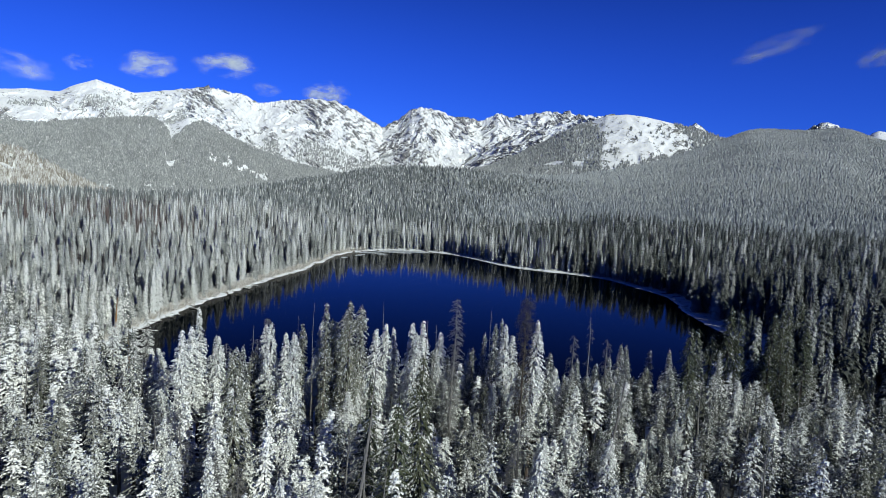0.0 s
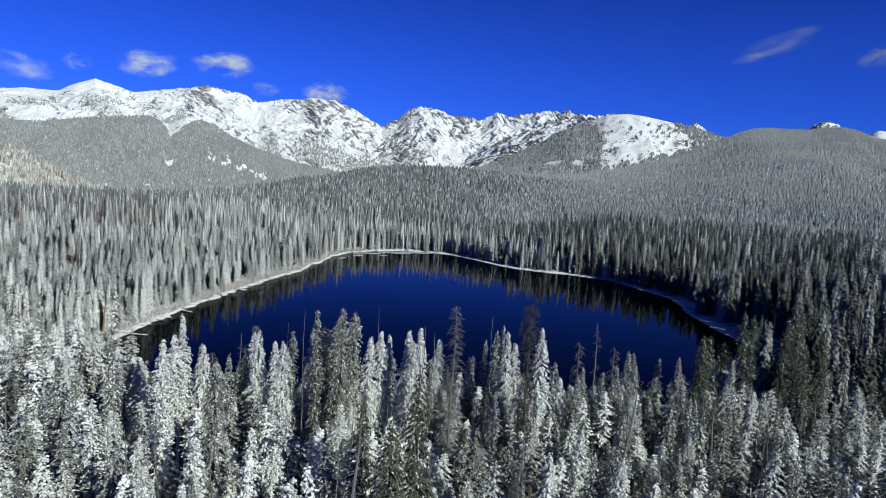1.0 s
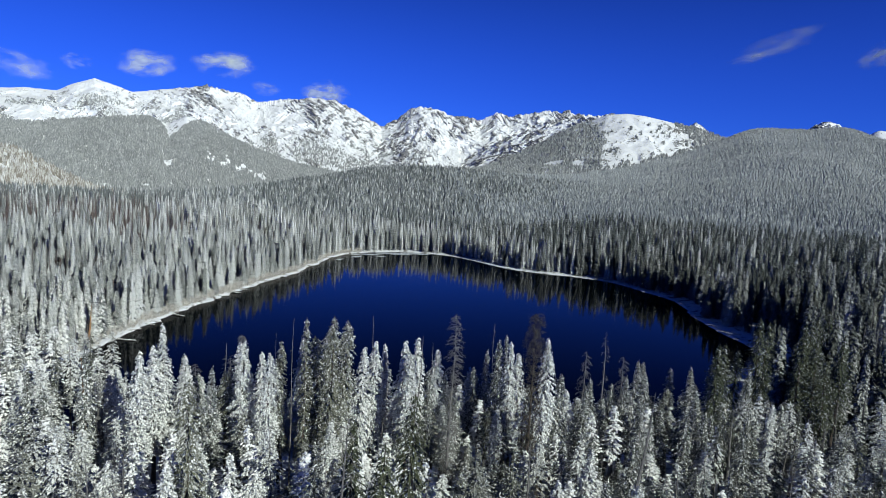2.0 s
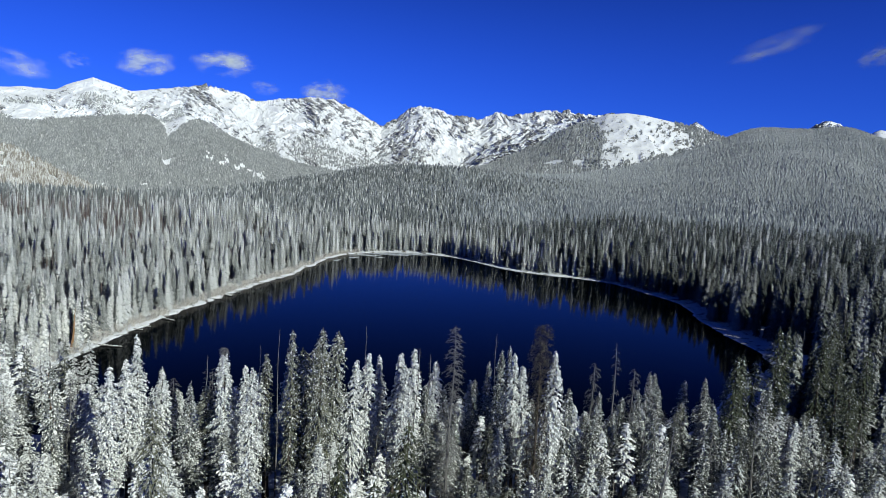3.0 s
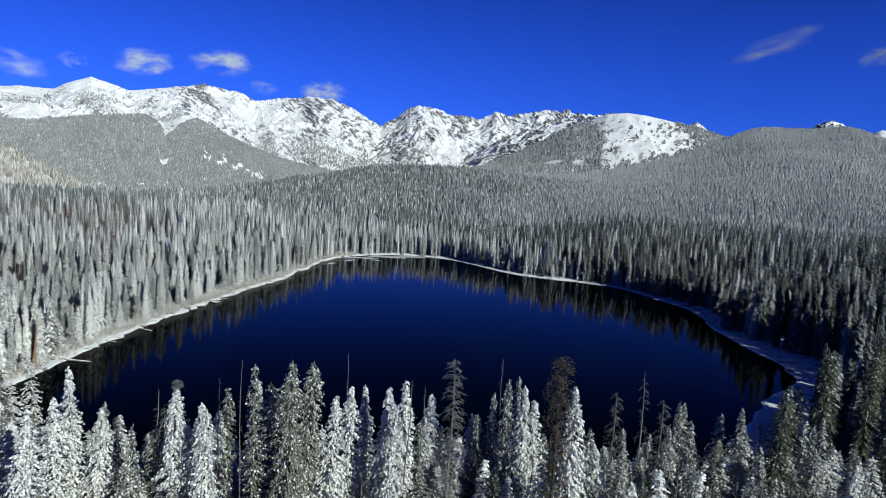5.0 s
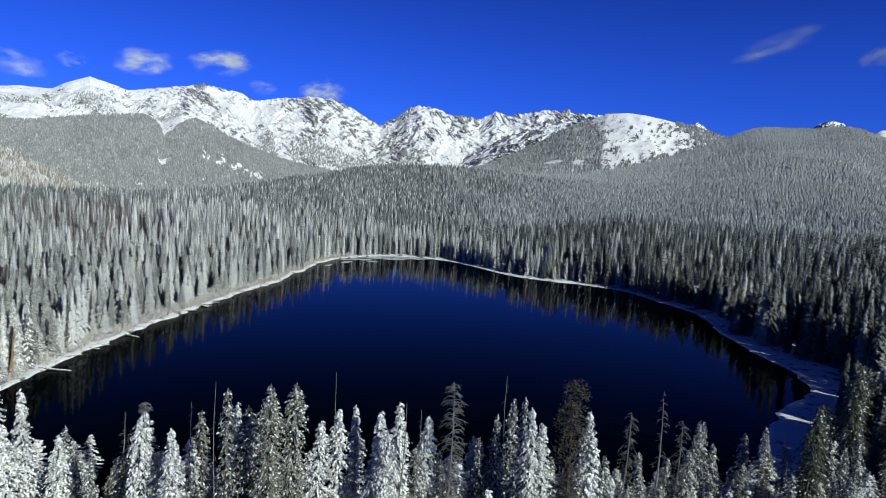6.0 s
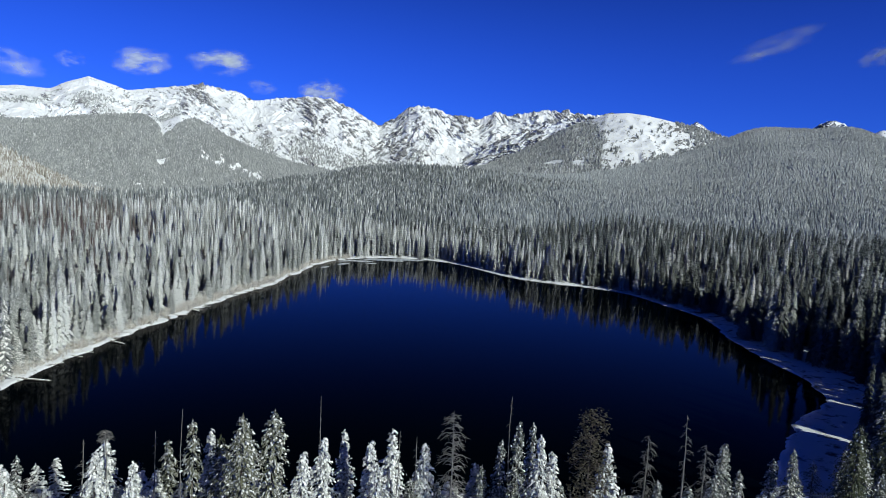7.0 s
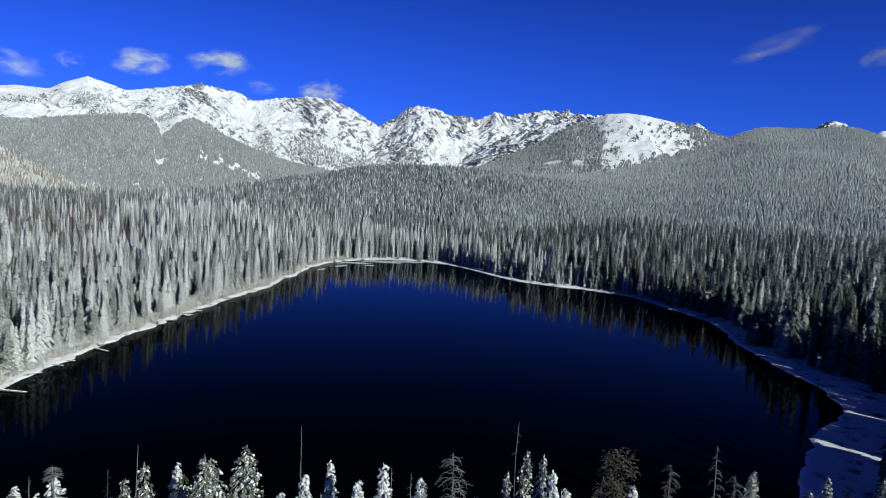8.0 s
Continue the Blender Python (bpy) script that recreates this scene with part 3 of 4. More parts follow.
class Kind:
    """One kind of tree: meshes built once, then placed again and again."""

    def __init__(self, name, label, tall, pieces, category="tree", group=""):
        self.name, self.label, self.tall, self.pieces, self.category, self.group = name, label, tall, pieces, category, group
        self.first = None

    def place(self, x, y, top, turn=None, width=1.0, base=None):
        z = float(height(x, y)) if base is None else base
        k = (top - z) / self.tall
        m = pose(x, y, z, 0, 0, rng.uniform(0, 360) if turn is None else turn) @ Matrix.Diagonal((width, width, k, 1))
        if self.first is None:
            root = new(self.name)
            root.empty_display_size = 0.5
            tagged(root, self.label, self.category, self.group)
            for n, me, lab, kd in self.pieces:
                tagged(part(n, me, root, lab), kind=kd)
            root.matrix_basis = m
            self.first = root
            return root
        ob = copy_thing(self.first, Matrix.Identity(4))
        ob.matrix_basis = m
        return ob


GRP = "conifers between the camera and the lake"
snowy = [Kind("spruce_tree", "slender spruce heavily loaded with fresh white snow", 23,
              spruce_meshes(NEEDLES_WHITE, tall=23, wide=w, snow=s, slender=sl, bare_top=bt, taper=tp, fine=0.70, cap=0.85, wild=0.14, base=0.34, caught=0.36), group=GRP)
         for w, s, sl, bt, tp in ((1.75, 0.90, 0.75, 0.40, 0.32), (1.5, 0.95, 0.7, 0.30, 0.26), (2.05, 0.94, 0.8, 0.40, 0.42), (1.6, 0.80, 0.75, 0.55, 0.30), (1.25, 0.88, 0.65, 0.5, 0.26))]
green = [Kind("spruce_tree", "tall dark green spruce lightly dusted with snow", 26,
              spruce_meshes(NEEDLES_DEEP if s < 0.12 else NEEDLES_GREEN, tall=26, wide=w, snow=s, slender=0.62, bare_top=bt, gap=0.5, wild=0.16, fine=0.56, cap=0.75, taper=tp, base=0.32, caught=0.80), group=GRP)
         for w, s, bt, tp in ((1.9, 0.44, 0.1, 0.22), (1.9, 0.18, 0.3, 0.3), (2.0, 0.11, 0.4, 0.3), (1.05, 0.16, 0.2, 0.22), (1.7, 0.08, 0.4, 0.4))]
mixed = [Kind("spruce_tree", "spruce with thin patchy snow on green-brown branches", 21,
              spruce_meshes(NEEDLES, tall=21, wide=w, snow=s, slender=0.75, bare_top=0.6, taper=0.5, fine=0.64, cap=0.78, wild=0.15, base=0.34, caught=0.65), group=GRP)
         for w, s in ((1.6, 0.6), (1.9, 0.45))]
snags = [Kind("dead_spruce", "dead grey spruce with bare drooping branches", 24, snag_meshes(tall=24, wide=w, twigs=n, start=st, lean=ln, curve=cv, fork=fk), group=GRP)
         for w, n, st, ln, cv, fk in ((2.1, 320, 0.25, 0.0, 0.6, False), (1.8, 120, 0.35, 0.02, 1.3, False), (1.1, 50, 0.45, -0.02, 1.0, False), (1.2, 40, 0.5, 0.06, 0.4, True))]
_st, _sl = snag_soups(tall=26, wide=2.4, twigs=120, start=0.2, curve=0.5)
_c = Soup()
for _k in range(950):
    _f = rng.uniform(0.15, 1.0) ** 0.8
    _d, _w = ways(rng.uniform(0, 6.3))
    _p = UP * 26 * _f + _d * 1.9 * min(1.0, (1.04 - _f) * 5) ** 0.5 * rng.uniform(0.15, 1.0)
    for _j in range(5):
        twig(_c, _p + rng.normal(0, 0.16, 3), rng.uniform(0, 6.3), rng.uniform(0.18, 0.40), 0.15, rng.uniform(-0.05, 0.2), 0)
ragged = Kind("spruce_tree", "half-dead spruce with thin brown-green needles and bare limbs", 26,
              [("trunk", _st.mesh("trunk", [BARK]), "dark grey-brown bark", ""), ("bare_crown", _sl.mesh("bare_crown", [BARK]), "bare dark limbs", "stuff"),
               ("crown", _c.mesh("crown", [NEEDLES_BROWN]), "sparse brown-green needle tufts", "stuff")], group=GRP)
spike = Kind("dead_spruce", "thin bare dead spire standing among snowy spruces", 24, snag_meshes(tall=24, wide=0.45, twigs=26, start=0.4, lean=0.012, thin=0.45), group=GRP)

# trees whose tops stand out against the lake: x, y, height of the top above the water
TALL_GREEN = [(47.4, 112.8, 25.3), (54.1, 121.8, 22.2), (57, 119.5, 28.5), (62, 127, 26.5), (67, 119, 26), (71, 130, 26), (77, 138, 25), (64, 111, 24), (83, 145, 25), (90, 152, 25), (73, 121, 26),
              (-18.9, 98, 26.1), (-17.5, 97, 26.1), (-31.0, 98, 20.2)]
OLIVE = [(-5.2, 62.0, 27.0, 2), (-2.4, 64.0, 31.0, 2), (-8.4, 67.1, 26.7, 4), (-15.0, 92.3, 30.4, 1), (-14.3, 98.4, 28.7, 0), (-18.4, 91.6, 30.1, 3), (-23.5, 99.5, 24.7, 3), (-16.0, 97.6, 28.0, 0), (-24.0, 67.7, 29.5, 1), (44.3, 108.2, 26.3, 2)]
WHITE = [(-46.6, 97.8, 19.4), (-50.2, 76.8, 20.6), (-55.5, 94.5, 21.6), (-27.8, 95, 25.6), (-9.1, 109.1, 22.5), (-30.0, 101.2, 23.7), (-39.1, 88.4, 25.2),
         (-5.8, 98.7, 26.0), (-23.2, 91.6, 25.0), (-21.6, 104, 24.0), (-10.1, 101.3, 25.0), (-3.8, 102.4, 25.6),
         (-11.7, 99, 24.7), (5.1, 110.2, 19.1), (10.5, 103.3, 25.7), (14.6, 95.7, 28.4), (-49.3, 101.4, 18.2), (-57.3, 92.4, 16.9), (-4.6, 96.6, 24.9), (-39.3, 96, 27.1), (-36.6, 97, 22.2), (-39.5, 94, 24.5), (-35.4, 99, 18.7), (-28.9, 101, 19.1),
         (-25.9, 98, 23.3), (-24.6, 99, 22.0), (-0.8, 106, 23.1), (12.2, 104, 23.7), (-17.2, 100, 21.1)]
PATCHY = [(-47.9, 92, 24.2), (-48.7, 84.2, 21.4), (-53.0, 88, 22.6), (-41.6, 98.5, 23.5), (-38.9, 101.7, 21.2), (-35.3, 98.1, 19.5), (-31.5, 93.4, 22.2), (9.2, 110.5, 24.1), (7.2, 108.9, 22.7), (36.3, 119.6, 19.3), (34.5, 116.6, 20.4),
          (39.3, 114, 20.1), (45.8, 120.7, 18.7), (51, 119.5, 19.5), (50.1, 109.1, 22.1), (18, 100.7, 22), (30.3, 109.2, 19.7), (5.5, 108, 20.0), (9.8, 105, 26.3), (-2.0, 104, 20.3), (24.9, 110, 18.6), (34.6, 112, 19.4), (0.9, 106, 19.2)]
BARE = [(-52.6, 104.3, 19.5, 1), (-36.5, 99.0, 20.5, 1), (-45.0, 103.0, 19.5, 1), (-50.5, 99.0, 18.0, 1), (1.4, 92.0, 31.9, 0), (24.2, 113.5, 22.1, 1), (26.1, 106.8, 27.3, 2), (-33.6, 100.8, 23.3, 3), (-32.0, 101, 21.1, 1), (30.1, 112, 22.0, 1), (19.0, 108, 19.2, 2)]
NEAR_BOX = (-95, 32, 108, 126)
taken = [t[:2] for t in TALL_GREEN + OLIVE + WHITE + PATCHY + BARE]
for i, (x, y, top) in enumerate(TALL_GREEN):
    (green[2] if x > 40 else green[i % 3]).place(x, y, top)
for x, y, top, i in OLIVE:
    green[i].place(x, y, top)
for i, (x, y, top) in enumerate(WHITE):
    snowy[i % 5].place(x, y, top)
for i, (x, y, top) in enumerate(PATCHY):
    mixed[i % 2].place(x, y, top)
for x, y, top, i in BARE:
    snags[i].place(x, y, top, turn=20)
for x, y, top in ((-21.2, 97, 28.8), (-10.7, 102, 28.6), (8.8, 112, 26.2), (-24.2, 98, 26.2), (-3.3, 101, 26.3), (-1.8, 103, 24.9)):
    spike.place(x, y, top)
    taken.append((x, y))
ragged.place(12.2, 92.5, 32.4)
lone = Kind("spruce_tree", "broad dark spruce streaked with snow on the open shore", 15, spruce_meshes(NEEDLES, tall=15, wide=2.7, snow=0.4, slender=0.9, gap=0.5, base=0.03, wild=0.1, taper=0.9, fine=0.9, cap=1.3, caught=0.6))
lone.place(-11.3, 420.2, 14.0)
taken.append((12.2, 92.5))
leaning = Kind("dead_spruce", "leaning grey dead trunk with short bare limbs", 24, snag_meshes(tall=24, wide=1.6, twigs=60, start=0.3, lean=0.10, curve=0.6, thin=1.5), group=GRP)
leaning.place(-8.4, 46.0, 35.5, turn=0)
leaning.place(21.5, 78.7, 27.3, turn=0)
taken += [(-8.4, 46.0), (21.5, 78.7)]
tufted = Kind("dead_spruce", "broken-topped dead spruce with a flat tuft of twigs", 24, snag_meshes(tall=24, wide=1.5, twigs=60, start=0.955, curve=0.5), group=GRP)
tufted.place(-29.7, 100.2, 25.0, turn=0)
taken.append((-29.7, 100.2))


def scatter(x0, x1, y0, y1, gap, seed):
    """Jittered places on a plan."""
    g = np.random.default_rng(seed)
    gx, gy = np.meshgrid(np.arange(x0, x1, gap), np.arange(y0, y1, gap))
    return (gx + g.uniform(-0.46, 0.46, gx.shape) * gap).ravel(), (gy + g.uniform(-0.46, 0.46, gy.shape) * gap).ravel()


def in_wedge(x, y, half=38.5, back=-6.0, slack=6.0):
    return (np.abs(x) - slack < (y - back) * math.tan(radians(half)))


# ---- woods farther off ----
def fir(tall, wide, whorls, per, snow, power=0.85, base=0.05, start=0.0, caps=0.0, cap_slot=3, droop=0.75, wild=0.25):
    """A spruce of the woods: rings of drooping boughs round a dark core. Slot 0 needles, 1 snowy needles, 2 bark, 3 snow, 4 thin snow."""
    n = whorls * per
    f = start + (1 - start) * (np.repeat(np.arange(whorls), per) + rng.uniform(0, 0.9, n)) / whorls
    step = tall * (1 - start) / whorls
    a = np.tile(np.arange(per), whorls) * 2 * np.pi / per + np.repeat(np.arange(whorls) * 2.4, per) + rng.normal(0, 0.22, n)
    phase = rng.uniform(0, 6, 2)
    girth = np.minimum(1, (1 - f) / 0.78) ** power * (0.75 + 0.25 * np.minimum(1, f * 4 + 0.2))
    ln = wide * girth * rng.uniform(0.72, 1.18, n) * (1 + wild * np.sin(a + f * 9 + phase[0]) * np.sin(f * 23 + phase[1])) + 0.16
    dr = ln * droop * rng.uniform(0.7, 1.35, n) + 0.15 * step
    hw = np.clip(ln * np.pi / per * 0.85, 0.13, 0.5) * rng.uniform(0.75, 1.25, n)
    z = tall * (base + (1 - base) * f) + 0.3 * step
    d, w = np.stack([np.cos(a), np.sin(a), 0 * a], -1), np.stack([-np.sin(a), np.cos(a), 0 * a], -1)
    up = lambda h: np.stack([0 * h, 0 * h, h], -1)
    col = lambda h: h[:, None]
    root, tip = up(z), d * col(ln) + up(z - dr)
    mid = d * col(ln * 0.6) + up(z - dr * 0.36)
    one, two = mid + w * col(hw) - up(hw * 0.45), mid - w * col(hw) - up(hw * 0.45)
    v = np.stack([root, one, tip, two], 1)
    t = np.arange(n)[:, None, None] * 4 + KITE_T[None]
    slot = np.repeat((rng.random(n) < snow).astype(int), 2)
    vs, ts, ss = [v.reshape(-1, 3)], [t.reshape(-1, 3)], [slot]
    count = n * 4
    if caps:
        keep = rng.random(n) < caps
        c = v[keep].mean(1, keepdims=True)
        q = c + (v[keep] - c) * rng.uniform(0.55, 0.98, (keep.sum(), 1, 1)) + np.array((0, 0, 0.09)) + d[keep][:, None] * 0.07
        m = len(q)
        ts.append((np.arange(m)[:, None, None] * 4 + KITE_T[None] + count).reshape(-1, 3))
        vs.append(q.reshape(-1, 3))
        ss.append(np.full(m * 2, cap_slot))
        count += m * 4
    ring = np.arange(5) * 2 * np.pi / 5
    z0 = tall * (base + (1 - base) * start)
    rows = [(z0, 0.40), (z0 + (tall - z0) * 0.3, 0.38), (tall * 0.97, 0.02)]
    core = np.concatenate([np.stack([np.cos(ring) * wide * k, np.sin(ring) * wide * k, 0 * ring + h], -1) for h, k in rows])
    quads = grid_quads(3, 5, True)
    vs.append(core)
    ts.append(np.concatenate([quads[:, [0, 1, 2]], quads[:, [0, 2, 3]]]) + count)
    ss.append(np.zeros(20, int))
    count += 15
    stem = Soup()
    stick(stem, (0, 0, -0.8), (0, 0, tall * 1.01), 0.16, 0.02, 3, 2)
    v, t, k = stem.arrays()
    return np.concatenate(vs + [v]), np.concatenate(ts + [t + count]), np.concatenate(ss + [k])


def cone_tree(tall, wide, tiers, per, snow):
    """A far spruce: closed ragged skirts, each turned against the one below."""
    s = Soup()
    for k in range(tiers):
        z0, z1 = tall * (k / tiers) * 0.95, tall * min(1.0, (k + 1.45) / tiers)
        r = wide * (1 - k / tiers) ** 0.8
        ang = rng.uniform(0, 6) + np.arange(per) * 2 * np.pi / per
        rr, zz = r * rng.uniform(0.75, 1.25, per), z0 + rng.uniform(-0.6, 0.6, per)
        v = [(rng.normal(0, 0.08), rng.normal(0, 0.08), z1)] + list(zip(rr * np.cos(ang), rr * np.sin(ang), zz))
        i = np.arange(per)
        for q in i:
            s.add([v[0], v[1 + q], v[1 + (q + 1) % per]], [(0, 1, 2)], int(rng.random() < snow))
    return s.arrays()


def bare_tree(tall, wide, n):
    s = Soup()
    stick(s, (0, 0, -0.8), (0, 0, tall), 0.14, 0.03, 3, 2)
    for k in range(n):
        z, a = tall * rng.uniform(0.25, 0.97), rng.uniform(0, 6.3)
        ln = wide * (1 - z / tall) ** 0.5
        d, w = ways(a)
        s.add([(0, 0, z), d * ln + (0, 0, z - ln * 0.3) + w * 0.1, d * ln + (0, 0, z - ln * 0.3) - w * 0.05], [(0, 1, 2)], 2)
    return s.arrays()


def plant(name, label, x, y, z, models, pick, tall, materials, seed, wide=(0.85, 1.15)):
    """One mesh of many trees at the places given."""
    g = np.random.default_rng(seed)
    vs, ts, ss, loads, n = [], [], [], [], 0
    load = g.normal(0, 1, len(x)).clip(-1.8, 1.8) * 0.055 + 0.10 * (fbm(x / 14, y / 14, seed + 70, 2) - 0.5)
    turn, ww = g.uniform(0, 2 * np.pi, len(x)), g.uniform(wide[0], wide[1], len(x))
    for i, (v, t, s) in enumerate(models):
        idx = np.nonzero(pick == i)[0]
        if not len(idx):
            continue
        c, q = np.cos(turn[idx])[:, None], np.sin(turn[idx])[:, None]
        w = ww[idx][:, None]
        vx, vy = (v[:, 0] * c - v[:, 1] * q) * w, (v[:, 0] * q + v[:, 1] * c) * w
        vz = v[:, 2] * tall[idx][:, None]
        allv = np.stack([vx + x[idx][:, None], vy + y[idx][:, None], vz + z[idx][:, None]], -1)
        vs.append(allv.reshape(-1, 3))
        ts.append((t[None] + (np.arange(len(idx)) * len(v))[:, None, None] + n).reshape(-1, 3))
        ss.append(np.tile(s, len(idx)))
        loads.append(np.repeat(load[idx], len(v)))
        n += len(idx) * len(v)
    me = mesh_from(name, np.concatenate(vs), np.concatenate(ts), materials, np.concatenate(ss))
    attribute(me, "snow_load", np.concatenate(loads))
    return tagged(new(name, me), label, "forest", kind="stuff")


def tree_line(x, y):
    """How far from the water the trees begin: an open shelf of ice and snow on the eastern side."""
    phi = np.degrees(np.arctan2(y - LAKE[1], x - LAKE[0]))
    return np.interp(phi, (-180, -68, -62, -54, -40, -30, -22, -16, -6, 5, 12, 20, 40, 60, 100, 125, 180),
                     (3.0, 1.8, 9, 16.5, 16.5, 15, 14, 9, 4.0, 6, 7, 4, 2.5, 4.1, 4.1, 3.0, 3.0))


def choose(g, n, weights):
    return g.choice(len(weights), n, p=np.array(weights) / sum(weights))


def choose_by(g, share, a, b):
    """Models by the weights a where share is 0, b where it is 1."""
    w = np.outer(1 - share, np.array(a) / sum(a)) + np.outer(share, np.array(b) / sum(b))
    return (np.cumsum(w, 1) < g.random(len(share))[:, None]).sum(1).clip(0, len(a) - 1)


def mass(soups):
    """Trunk, crown and snow of one tree in one set of arrays. Slots as in fir."""
    out, n = [[], [], []], 0
    for soup, slot in soups:
        v, t, _ = soup.arrays()
        out[0].append(v)
        out[1].append(t + n)
        out[2].append(np.full(len(t), slot))
        n += len(v)
    return tuple(np.concatenate(o) for o in out)


def stand_tree(wide, snow, slot, taper, base=0.50, gap=1.0):
    trunk, crown, white = spruce_soups(22, wide, snow, 0.75, gap, 0.4, base, 0.15, 1.5, taper, 0.85, 1.35 if snow > 0.7 else 1.15)
    return mass(((trunk, 2), (crown, slot), (white, 3 if snow > 0.8 else 4)))


STANDS = ((1.7, 0.75, 1, 0.40), (1.4, 0.85, 1, 0.30), (1.6, 0.50, 0, 0.4), (1.8, 0.35, 0, 0.45), (1.4, 0.30, 0, 0.35))
BUSHY = [stand_tree(w, s, k, tp) for w, s, k, tp in STANDS]
_t, _l = snag_soups(24, 1.8, 36, 0.3)
BUSHY.append(mass(((_t, 2), (_l, 2))))
# width, share of snowy boughs, power of the taper; three snowy ones, then three dark ones
SHAPES = ((1.4, 0.85, 0.62), (1.2, 0.8, 0.6), (1.55, 0.65, 0.7), (1.45, 0.24, 0.65), (1.25, 0.14, 0.6), (1.5, 0.08, 0.65))       # on the sunny bank
BROAD = ((1.45, 0.7, 0.55), (1.25, 0.6, 0.5), (1.6, 0.5, 0.6), (1.5, 0.24, 0.5), (1.3, 0.16, 0.55), (1.55, 0.1, 0.5))      # on the shady bank
DEAD = [bare_tree(16, 1.4, 56), bare_tree(17, 1.1, 40)]


def firs(shapes):
    """The trees of one bank, from the near end to the far tops."""
    return ([fir(17, w, 34, 8, 0.6 * s, p, caps=0.1 + 0.75 * s, cap_slot=3 if s > 0.5 else 4) for w, s, p in shapes] + DEAD,
            [fir(17, w, 30, 7, 0.95 * s, p) for w, s, p in shapes] + DEAD,
            [fir(17, w, 20, 5, 0.85 * s, p) for w, s, p in shapes] + DEAD,
            [fir(17, w, 20, 7, 0.9 * s, p, start=0.36) for w, s, p in shapes] + DEAD,
            [fir(17, w, 11, 5, 0.85 * s, p, start=0.42) for w, s, p in shapes] + DEAD)


SUNNY, SHADY = firs(SHAPES), firs(BROAD)
FAR = [cone_tree(17, w, 5, 5, s) for w, s in ((1.9, 0.9), (1.6, 0.75), (1.9, 0.2), (1.6, 0.06), (1.8, 0.6), (1.8, 0.1))]
TINY = [cone_tree(16, w, 2, 4, s) for w, s in ((1.9, 0.9), (2.1, 0.4), (1.8, 0.7), (2.1, 0.15))]
LOOK_NEAR = [NEEDLES, NEEDLES_WHITE, DEADWOOD, SNOW, SNOW_CAUGHT]
LOOK_HILL = [HILL_DARK, HILL_LIGHT]
LOOK_SLOPE = [SLOPE_DARK, SLOPE_LIGHT]
LOOK = [WOODS_DARK, SHADY_DUSTED, DEADWOOD]
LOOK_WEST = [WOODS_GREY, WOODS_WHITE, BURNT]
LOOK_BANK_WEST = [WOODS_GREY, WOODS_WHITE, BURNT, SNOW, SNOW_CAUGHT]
LOOK_BANK_EAST = [WOODS_DARK, SHADY_DUSTED, DEADWOOD, SHADY_RIMED, SHADY_RIMED]
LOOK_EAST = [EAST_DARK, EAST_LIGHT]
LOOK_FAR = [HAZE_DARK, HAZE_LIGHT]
LOOK_PALE = [PALE_DARK, PALE_LIGHT]


def place_near():
    """The foreground: single trees up to the limit of what one would count, the others in one mass."""
    x, y = scatter(NEAR_BOX[0], NEAR_BOX[2], NEAR_BOX[1], NEAR_BOX[3], 4.0, 11)
    e, f = scatter(0, 58, 96, 124, 3.6, 13)                      # a denser fringe of slim trees by the water
    h, k = scatter(-86, -58, 92, 118, 3.6, 14)
    x, y = np.concatenate([x, e, h]), np.concatenate([y, f, k])
    ok = (off_shore(x, y) > 2.5) & in_wedge(x, y)
    free = np.array([min((a - p) ** 2 + (b - q) ** 2 for p, q in taken) > 4.5 for a, b in zip(x, y)])
    x, y = x[ok & free], y[ok & free]
    g = np.random.default_rng(5)
    top = g.uniform(9.0, 18.0, len(x)) + 5.0 * smooth(92, 62, y)
    top = np.where((x < -8) & (y < 78), np.maximum(top, g.uniform(17.0, 22.0, len(x))), top)
    top = np.where((x > 12) & (x < 50) & (y > 96), g.uniform(14.0, 19.0, len(x)), top)
    top = np.where((x < -58) & (y > 92), g.uniform(17.5, 20.5, len(x)), top)
    low = 49.4 - 0.53 * (y - 50.4) - g.uniform(0, 4, len(x))        # the trees by the water stay low
    top = np.where((x < 48) & (x > -58) & ((x > -48) | (y > 92)) & (y > 80), np.minimum(top, np.maximum(low, 5)), top)
    single = (np.abs(x) < 0.52 * y + 2) & (y > 44) & (y < 121) & (g.random(len(x)) < np.where(y < 74, 0.55, 0.30))
    for a, b, t in zip(x[single], y[single], top[single]):
        p = g.random()
        white = 0.76 - 0.50 * float(smooth(-4, 32, a))
        if p < white:
            snowy[g.integers(5)].place(a, b, t, width=g.uniform(0.85, 1.1))
        elif p < 0.80:
            mixed[g.integers(2)].place(a, b, t + 1)
        elif p < 0.86:
            green[g.integers(3)].place(a, b, t + 1, width=0.8)
        elif p < 0.94:
            snags[g.integers(3)].place(a, b, t + 1)
        else:
            spike.place(a, b, t + 2)
    x, y, top = x[~single], y[~single], top[~single]
    z = height(x, y)
    pick = choose_by(g, smooth(-10, 25, x), (5, 5, 0.8, 0.5, 0.5, 0.5), (1.3, 1.3, 2.4, 2.0, 2.0, 1.0))
    plant("spruce_forest", "close stand of snow-laden spruces on the near shore", x, y, z, BUSHY, pick, (top - z) / 22, LOOK_NEAR, 12)


place_near()


